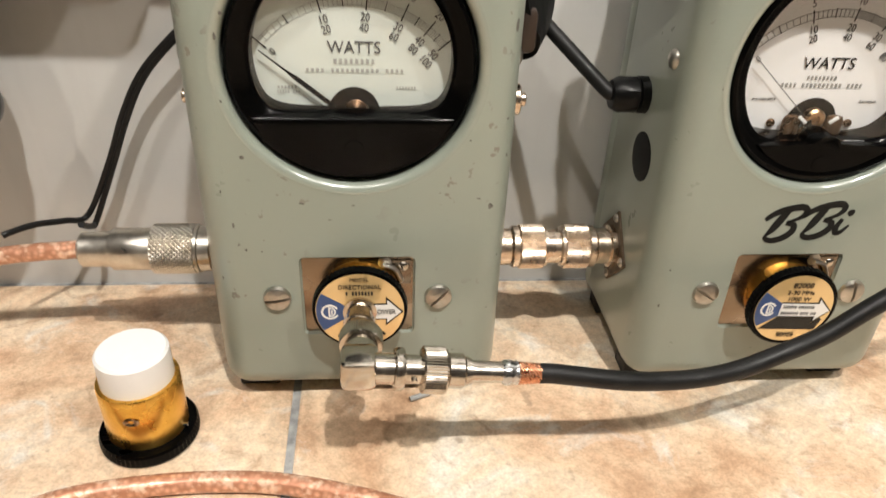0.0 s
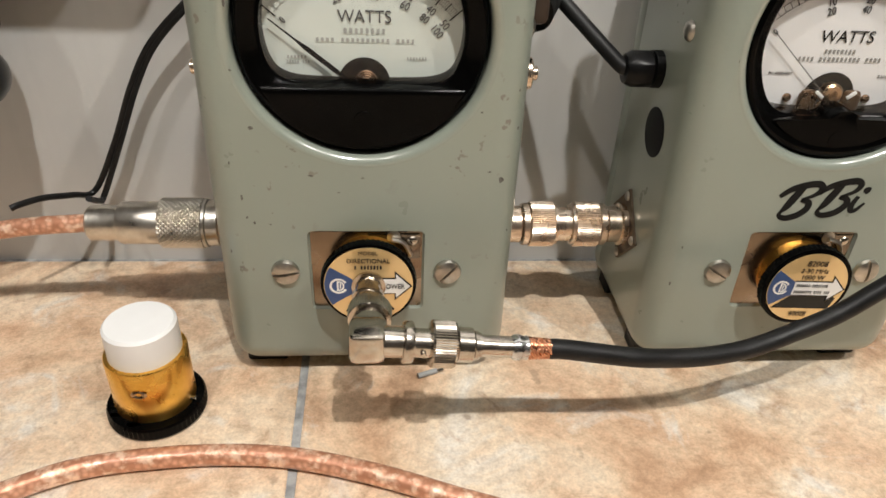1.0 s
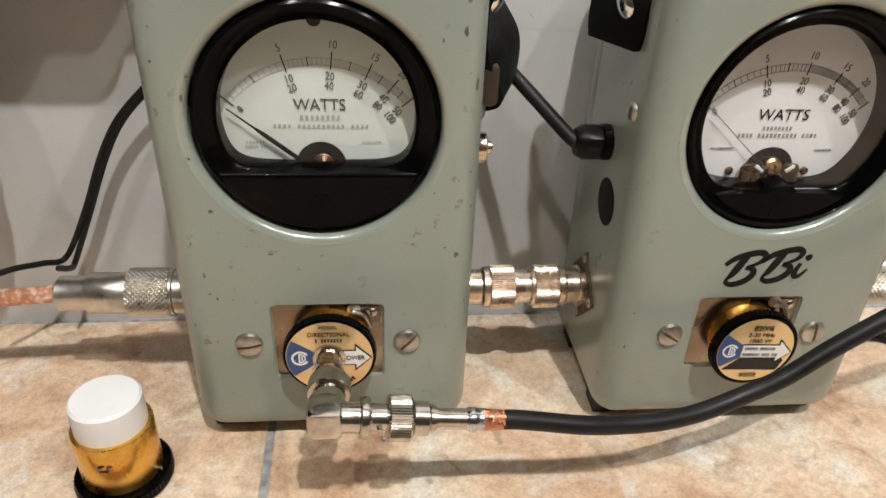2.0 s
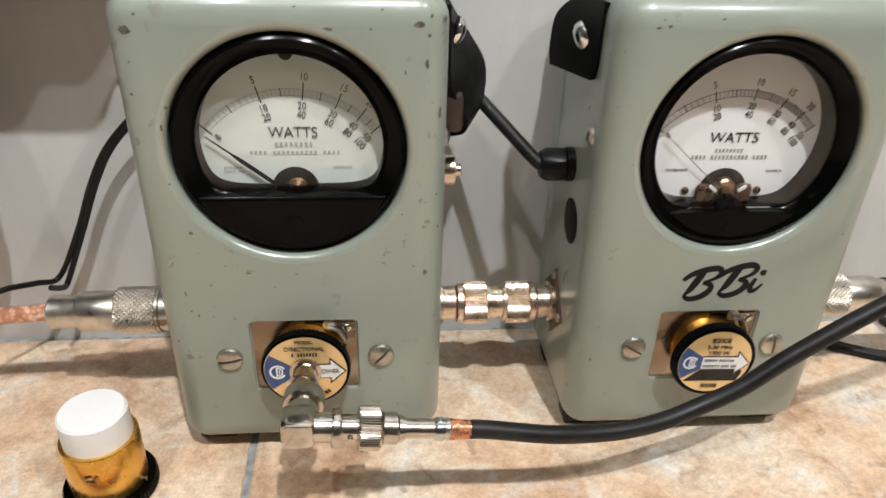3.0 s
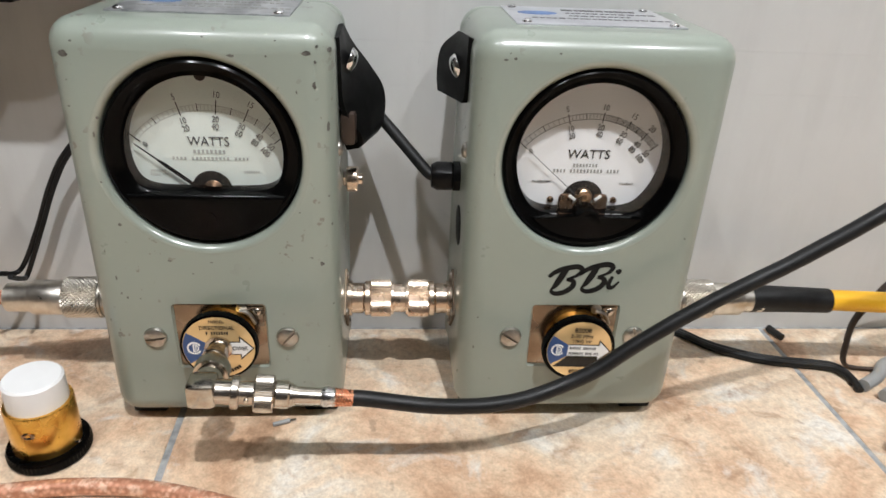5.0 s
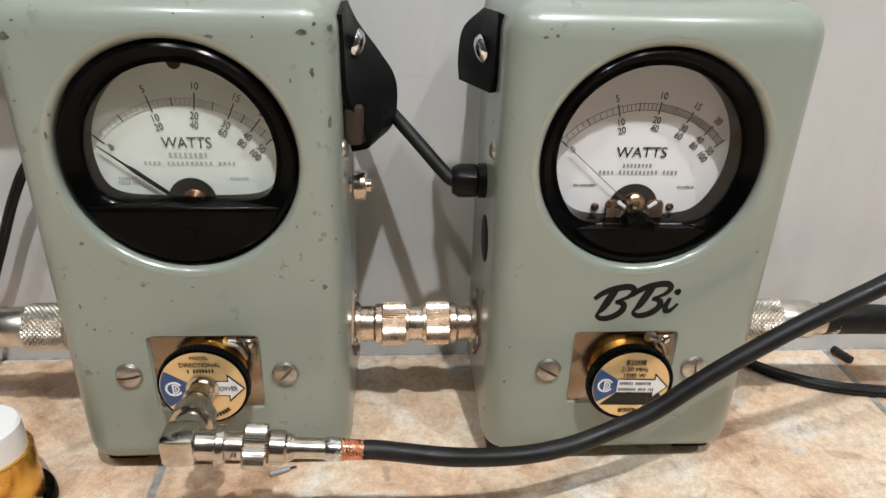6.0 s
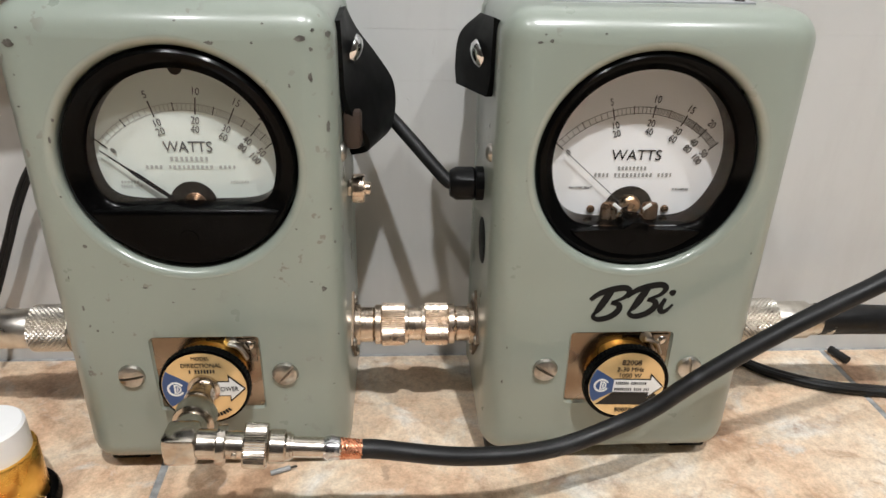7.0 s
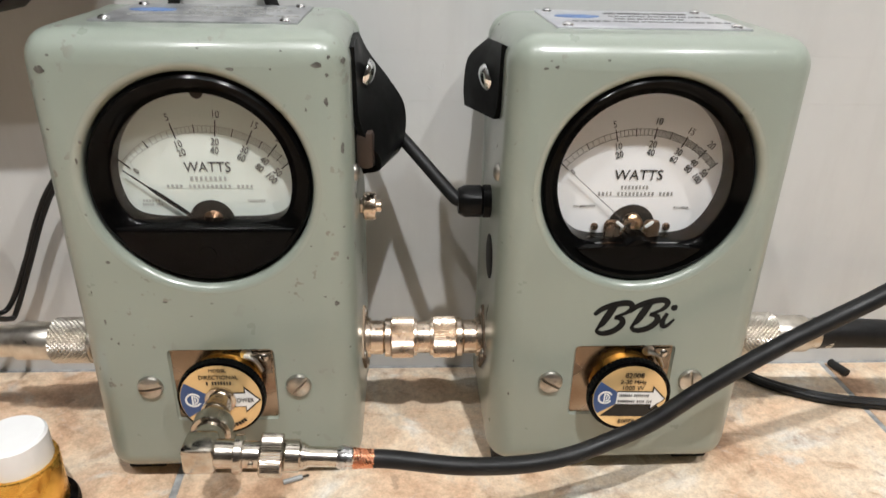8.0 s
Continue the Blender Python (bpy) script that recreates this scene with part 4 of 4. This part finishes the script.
yellow_cable = thing("yellow_cable", "yellow cable with black shrink sleeve at its end", "cable")
part("sleeve", sweep([(RIGHT_B + 0.050, CONN_Y, CONN_Z + 0.0002), (RIGHT_B + 0.066, CONN_Y, CONN_Z), (RIGHT_B + 0.093, CONN_Y, CONN_Z - 0.001)], 0.0072, 24, 8, 1.0, lambda t: 1.0 - 0.10 * t), JACKET, yellow_cable, "black shrink sleeve")
part("cable_run", sweep([(RIGHT_B + 0.088, CONN_Y, CONN_Z - 0.001), (0.305, CONN_Y, CONN_Z - 0.001), (0.36, CONN_Y - 0.002, CONN_Z - 0.004), (0.45, 0.03, 0.03), (0.55, 0.02, 0.0055), (0.70, 0.01, 0.0055)], 0.0055, 22, 10), YELLOW, yellow_cable, "bright yellow jacket")

# ---- fittings on the cases' sides ----


def thumb_nut(parent, x, y, z, side):
    turn = X_AXIS if side > 0 else MINUS_X
    m = Matrix.Translation((x, y, z)) @ turn
    nut = part("terminal", lathe(drum(0.0036, 0, 0.0016, 0.0002), 6, m), NICKEL, parent, "small terminal with a dull thumb nut")
    part("thumb_nut", lathe([(0.0048, 0.0014), (0.0056, 0.0017), (0.0058, 0.0021), (0.0058, 0.0062), (0.0056, 0.0066), (0.0046, 0.0068), (0.0026, 0.0069), (0.0026, 0.0086), (0.0020, 0.0090)], 48, m), NICKEL_WARM, nut, "dull warm-toned thumb nut", 20)


LA = HALF
thumb_nut(meter_a, LA, 0.038, 0.1105, 1)
thumb_nut(meter_a, -LA, 0.038, 0.1105, -1)
for sx in (-1, 1):
    for par in (meter_a, meter_b):
        dome_screw(par, Matrix.Translation((sx * LA, 0.0165, 0.1325)) @ (X_AXIS if sx > 0 else MINUS_X), 0.0034, STEEL, "side_screw")
part("side_bump", lathe([(0.0092, 0), (0.0092, 0.0003), (0.0086, 0.0005)], 36, Matrix.Translation((-LA, 0.028, 0.0925)) @ MINUS_X), INK, meter_b, "black plugged hole")
part("gland", lathe([(0.0068, 0), (0.0068, 0.003), (0.0060, 0.0033), (0.0066, 0.0040), (0.0066, 0.0105), (0.0052, 0.0130), (0.0030, 0.0132)], 12, Matrix.Translation((-LA, 0.036, 0.1135)) @ MINUS_X), PLASTIC, meter_b, "black cord gland", 30)

near = spline([(LA + 0.0012, 0.017, 0.1770), (LA + 0.0016, 0.017, 0.165), (LA + 0.0020, 0.018, 0.152), (LA + 0.0048, 0.020, 0.143), (LA + 0.0090, 0.024, 0.1355), (LA + 0.0085, 0.030, 0.1285), (LA + 0.0020, 0.034, 0.1255)], 6)
far = spline([(LA + 0.0012, 0.044, 0.1780), (LA + 0.0050, 0.046, 0.170), (LA + 0.0120, 0.049, 0.160), (LA + 0.0180, 0.051, 0.1495), (LA + 0.0185, 0.051, 0.1375), (LA + 0.0150, 0.049, 0.1290), (LA + 0.0040, 0.046, 0.1255)], 6)
band = bmesh.new()
rows = [(band.verts.new(p), band.verts.new(q)) for p, q in zip(near, far)]
for a, b in zip(rows, rows[1:]):
    band.faces.new((a[0], a[1], b[1], b[0]))
bmesh.ops.recalc_face_normals(band, faces=band.faces)
bmesh.ops.solidify(band, geom=band.faces[:], thickness=0.0024)
strap_a = part("carry_strap", band, LEATHER, meter_a, "black leather carrying strap, folded")
part("strap_lining", box((LA + 0.0002, 0.0195, 0.1320), (LA + 0.0070, 0.042, 0.1465), 0.0022), BROWN, strap_a, "worn brown inner leather")
dome_screw(strap_a, Matrix.Translation((LA + 0.0042, 0.030, 0.1655)) @ X_AXIS @ pose(0, 0, 0, 0, 20, 0), 0.0054, CHROME, "rivet")
near = spline([(-LA - 0.0012, 0.018, 0.1785), (-LA - 0.0014, 0.018, 0.168), (-LA - 0.0017, 0.018, 0.157), (-LA - 0.0024, 0.020, 0.1515)], 6)
far = spline([(-LA - 0.0030, 0.044, 0.1765), (-LA - 0.0100, 0.046, 0.1690), (-LA - 0.0115, 0.046, 0.158), (-LA - 0.0110, 0.045, 0.1505)], 6)
band = bmesh.new()
rows = [(band.verts.new(p), band.verts.new(q)) for p, q in zip(near, far)]
for a, b in zip(rows, rows[1:]):
    band.faces.new((a[0], a[1], b[1], b[0]))
bmesh.ops.recalc_face_normals(band, faces=band.faces)
bmesh.ops.solidify(band, geom=band.faces[:], thickness=0.0024)
strap_b = part("carry_strap", band, LEATHER, meter_b, "short black leather strap end")
dome_screw(strap_b, Matrix.Translation((-LA - 0.0040, 0.029, 0.1645)) @ MINUS_X @ pose(0, 0, 0, 0, -20, 0), 0.0054, CHROME, "rivet")

gland_cord = thing("gland_cord", "black round cord from the case gland running behind the other meter", "cord")
part("cord_run", sweep([(LEFT_B - 0.012, 0.036, 0.1135), (LEFT_B - 0.0155, 0.0380, 0.1155), (0.067, 0.0525, 0.1292), (0.052, 0.066, 0.1420), (0.036, 0.0795, 0.154), (0.020, 0.0797, 0.165), (0.010, 0.0797, 0.180), (0.002, 0.0800, 0.205), (-0.02, 0.0800, 0.26), (-0.03, 0.0795, 0.40)], 0.0027, 14, 8), JACKET, gland_cord)

left_cord = thing("twin_cord", "thin black twin cord hanging down the wall to the counter", "cord")
for dx, end in ((0.0, [(-0.1260, 0.0720, 0.0440), (-0.1315, 0.062, 0.0468), (-0.137, 0.050, 0.0518), (-0.1425, 0.041, 0.0534), (-0.1445, 0.039, 0.0530)]), (0.0022, [(-0.1225, 0.0715, 0.0420), (-0.1220, 0.064, 0.0430), (-0.1205, 0.052, 0.0505)])):
    part("conductor", sweep([(-0.034 + dx, 0.0797, 0.26), (-0.030 + dx, 0.0797, 0.205), (-0.034 + dx, 0.0800, 0.178), (-0.050 + dx, 0.0790, 0.148), (-0.0739 + dx, 0.0735, 0.126), (-0.0914 + dx, 0.0720, 0.1085), (-0.1021 + dx, 0.0720, 0.0911), (-0.1128 + dx, 0.0720, 0.0677)] + end, 0.0013, 10, 8), JACKET, left_cord)

right_cord = thing("power_cord", "black flat cord lying on the counter with a bared end", "cord")
for k in (-1, 1):
    part("conductor", sweep([(0.190, 0.081 + 0.0014 * k, 0.0022), (0.215, 0.080 + 0.0014 * k, 0.0022), (0.2355, 0.0765 + 0.0014 * k, 0.0022), (0.2500, 0.0620 + 0.0014 * k, 0.0022), (0.2665, 0.0520 + 0.0014 * k, 0.0022), (0.2815, 0.0468 + 0.0014 * k, 0.0022), (0.3030, 0.0430 + 0.0014 * k, 0.0022), (0.3130, 0.0395 + 0.0014 * k, 0.0026), (0.3168, 0.0310 + 0.002 * k, 0.0028), (0.3165, 0.0230 + 0.003 * k, 0.0016)], 0.0021, 10, 8), JACKET, right_cord)

# ---- spare element standing on its knob ----
spare = thing("plug_in_element", "spare gold element with white cap standing on its black knob", "plug-in element", pose(-0.0834, -0.0145, 0), "plug-in elements")
part("knob", lathe([(0.0156, 0.0), (0.0168, 0.0006), (0.0172, 0.0012), (0.0172, 0.0046), (0.0166, 0.0056), (0.0140, 0.0060)], 120, knurl=(2, 3, 0.00035, "straight")), BAKELITE, spare, "scuffed knurled black knob", 20)
part("barrel", lathe([(0.0136, 0.0055), (0.0139, 0.0060), (0.0139, 0.0272), (0.0136, 0.0278), (0.0123, 0.0278)], 60), GOLD, spare, "polished gold-plated barrel")
part("cap", lathe([(0.0121, 0.026), (0.0123, 0.0272), (0.0121, 0.0390), (0.0112, 0.0400), (0.0088, 0.0401), (0.0, 0.0399)], 48), CERAMIC, spare, "matt white round cap")
part("contact_slot", lathe([(0.0020, 0), (0.0023, 0.0003), (0.0018, 0.0006), (0.0012, 0.0001), (0, -0.0002)], 24, Matrix.Translation((0.0004, -0.01385, 0.0195)) @ FRONT @ Matrix.Diagonal((1.2, 0.75, 1, 1))), BRASS, spare, "small contact slot")
part("locating_pin", lathe(drum(0.0008, 0, 0.0022, 0.0002), 10, Matrix.Translation((0.0130, -0.0035, 0.0078)) @ X_AXIS), CHROME, spare)
for px, py, w in ((-0.0115, -0.0095, 0.0026), (-0.0040, -0.0142, 0.0030), (-0.0136, -0.0062, 0.0014)):
    bm = bmesh.new()
    ring = [bm.verts.new((px + w * random.uniform(0.5, 1.0) * math.cos(2 * math.pi * k / 11), py + 0.45 * w * random.uniform(0.5, 1.0) * math.sin(2 * math.pi * k / 11), 0.00605 if abs(px) + abs(py) < 0.019 else 0.0060)) for k in range(11)]
    bm.faces.new(ring)
    bmesh.ops.solidify(bm, geom=bm.faces[:], thickness=0.0003)
    part("scuff", bm, STEEL, spare, "scuffed bare patch", 0)

# ---- loose bits ----
bit = thing("wire_offcut", "small grey snipped wire offcut on the tiles", "offcut")
part("sleeve", sweep([(0.0120, -0.0012, 0.0012), (0.0160, 0.0004, 0.0012), (0.0195, 0.0018, 0.0012)], 0.0011, 10, 4), GREY_CABLE, bit)
part("core", sweep([(0.0190, 0.0016, 0.0012), (0.0222, 0.0026, 0.0012)], 0.0006, 8, 3), SOLDER, bit)
bit2 = thing("sleeve_offcut", "small black sleeve offcut near the wall", "offcut")
part("tube", sweep([(0.2950, 0.0800, 0.0022), (0.2985, 0.0695, 0.0022)], 0.0021, 12, 4), RUBBER, bit2)
strap_end = thing("brown_strap", "narrow dark brown strap hanging from the yellow cable to the counter", "strap")
part("strap", sweep([(0.3900, 0.0600, 0.0500), (0.3560, 0.0560, 0.0540), (0.3380, 0.0520, 0.0490), (0.3290, 0.0480, 0.0410), (0.3225, 0.0440, 0.0390), (0.3185, 0.0440, 0.0290), (0.3188, 0.0440, 0.0145), (0.3200, 0.0430, 0.0040), (0.326, 0.041, 0.0014), (0.35, 0.038, 0.0014)], 0.0024, 10, 6, 0.45), BROWN, strap_end)
grey = thing("grey_flat_cable", "pale grey flat cable lying on the tiles", "cable")
for k in range(2):
    part("conductor", sweep([(0.319 + 0.006 * k, 0.022 - 0.009 * k, 0.0034), (0.332 + 0.006 * k, 0.030 - 0.009 * k, 0.0034), (0.354 + 0.006 * k, 0.046 - 0.009 * k, 0.0034), (0.43, 0.062 - 0.009 * k, 0.0034)], 0.0034, 14, 8), GREY_CABLE, grey)
spare_b = element(pose(0.3190, -0.0340, 0.0166, 0, -60, -44), "element lying on its side with gold, blue and black face", "numbers")

# ---- above and beside ----
monitor = thing("monitor", "black monitor above the counter with small chin buttons", "monitor")
part("housing", box((-0.40, 0.045, 0.1940), (-0.053, 0.083, 0.46), 0.006, 3), PLASTIC, monitor)
part("screen", box((-0.385, 0.0438, 0.216), (-0.066, 0.0460, 0.446), 0.0004), GLOSS_BLACK, monitor, "dark switched-off screen")
chin = bmesh.new()
for y0, y1 in ((0.043, 0.070),):
    vs = [(-0.32, 0.1985), (-0.32, 0.182), (-0.086, 0.182), (-0.078, 0.1885), (-0.073, 0.1985)]
    f = [chin.verts.new((a, y0, b)) for a, b in vs]
    g = [chin.verts.new((a, y1, b)) for a, b in vs]
    chin.faces.new(f), chin.faces.new(g[::-1])
    for k in range(5):
        chin.faces.new((f[k], f[(k + 1) % 5], g[(k + 1) % 5], g[k]))
chin_ob = part("chin", chin, PLASTIC, monitor, "black lower control panel")
marks = bmesh.new()
for k, word in enumerate(("VOL", "COLOR", "BRI")):
    letters_into(marks, word, -0.1159 + 0.0117 * k, 0.1945, 0.0017, 0.0427, 0, 1.1)
    dome_screw(chin_ob, Matrix.Translation((-0.1159 + 0.0117 * k, 0.043, 0.1875)) @ FRONT, 0.0014, STEEL, "button")
part("chin_lettering", marks, GREY_INK, chin_ob, "pale control lettering", 0)

arm_stack = thing("ball_joint_arm", "glossy black ball-jointed arm under the monitor", "support arm")
ax, ay = -0.160, 0.050
part("rod", lathe(drum(0.0030, 0.160, 0.186), 20, pose(ax, ay, 0)), CHROME, arm_stack, "chrome rod")
part("flange", lathe([(0.0100, 0.150), (0.0195, 0.1515), (0.0205, 0.1540), (0.0180, 0.1580), (0.0090, 0.1620), (0.0040, 0.164)], 40, pose(ax, ay, 0)), RUBBER, arm_stack, "black ribbed collar")
part("sleeve", lathe([(0.0170, 0.134), (0.0178, 0.136), (0.0172, 0.151), (0.0150, 0.153)], 40, pose(ax, ay, 0)), RUBBER, arm_stack)
part("ring", lathe(drum(0.0180, 0.1332, 0.1342, 0.0002), 40, pose(ax, ay, 0)), GREY_PLASTIC, arm_stack, "thin pale ring")
for zc, r, h, lx in ((0.1205, 0.0235, 0.0135, 0.0), (0.1000, 0.0230, 0.0125, -0.001), (0.0835, 0.0150, 0.0110, -0.006)):
    part("bead", lathe([(0.0001 + r * math.cos(a) ** 0.7, zc + h * math.sin(a)) for a in np.linspace(-1.5, 1.5, 15)], 44, pose(ax + lx, ay, 0)), GLOSS_BLACK, arm_stack, "glossy black bead")
part("lower_arm", sweep([(ax - 0.008, ay, 0.082), (ax - 0.030, ay, 0.066), (ax - 0.055, ay, 0.045), (ax - 0.07, ay, 0.02), (ax - 0.072, ay, 0.0)], 0.011, 20, 8), RUBBER, arm_stack)

sign = thing("wall_sign", "white printed sign fixed to the wall above the meters", "sign")
part("panel", box((0.029, 0.0786, 0.2120), (0.206, 0.0838, 0.33), 0.0006), PAPER, sign)
letters_bm = bmesh.new()
for x, w in ((0.096, 0.008), (0.106, 0.007), (0.117, 0.002), (0.124, 0.010), (0.140, 0.008), (0.150, 0.008), (0.160, 0.008), (0.170, 0.008)):
    print_into(letters_bm, rect(x - 0.008, 0.2255, w, 0.018), 0.0784, 0.0003)
part("sign_lettering", letters_bm, INK, sign, "bold dark lettering bars", 0)

# ---- counter tiles ----
TILE_W, JOINT, SKEW = 0.3268, 0.0026, radians(1.3)
ALONG, ACROSS = Vector((math.cos(SKEW), math.sin(SKEW))), Vector((-math.sin(SKEW), math.cos(SKEW)))
CORNER = Vector((-0.0356, 0.1300))


def clipped(shape, axis, limit, sign):
    """The part of a flat outline on one side of a limit."""
    out = []
    for p, q in zip(shape, shape[1:] + shape[:1]):
        dp, dq = sign * (p[axis] - limit), sign * (q[axis] - limit)
        if dp <= 0:
            out.append(p)
        if dp * dq < 0:
            out.append(p.lerp(q, dp / (dp - dq)))
    return out


def tile_mesh(shape):
    bm = bmesh.new()
    mid = sum(shape, Vector((0, 0))) / len(shape)
    rings = []
    for inset, z in ((0.0, -0.011), (0.0, -0.0012), (0.0004, -0.0003), (0.0013, 0.0)):
        rings.append([bm.verts.new((p.x - (p - mid).normalized().x * inset * 1.4, p.y - (p - mid).normalized().y * inset * 1.4, z)) for p in shape])
    for a, b in zip(rings, rings[1:]):
        for k in range(len(shape)):
            j = (k + 1) % len(shape)
            bm.faces.new((a[k], a[j], b[j], b[k]))
    bm.faces.new(rings[-1])
    bm.faces.new(rings[0][::-1])
    return bm


for i in range(-6, 6):
    for j in range(-2, 4):
        base = CORNER + ALONG * (i * TILE_W) - ACROSS * (j * TILE_W)
        g = JOINT / 2
        shape = [base + ALONG * u - ACROSS * v for u, v in ((g, g), (g, TILE_W - g), (TILE_W - g, TILE_W - g), (TILE_W - g, g))]
        for axis, limit, sign in ((0, 1.499, 1), (0, -1.499, -1), (1, WALL_Y - 0.002, 1), (1, -0.568, -1)):
            shape = clipped(shape, axis, limit, sign) if len(shape) > 2 else []
        if len(shape) > 2 and max(p.x for p in shape) - min(p.x for p in shape) > 0.01 and max(p.y for p in shape) - min(p.y for p in shape) > 0.01:
            finish("tile", tile_mesh(shape), TILE, counter, smooth=0)
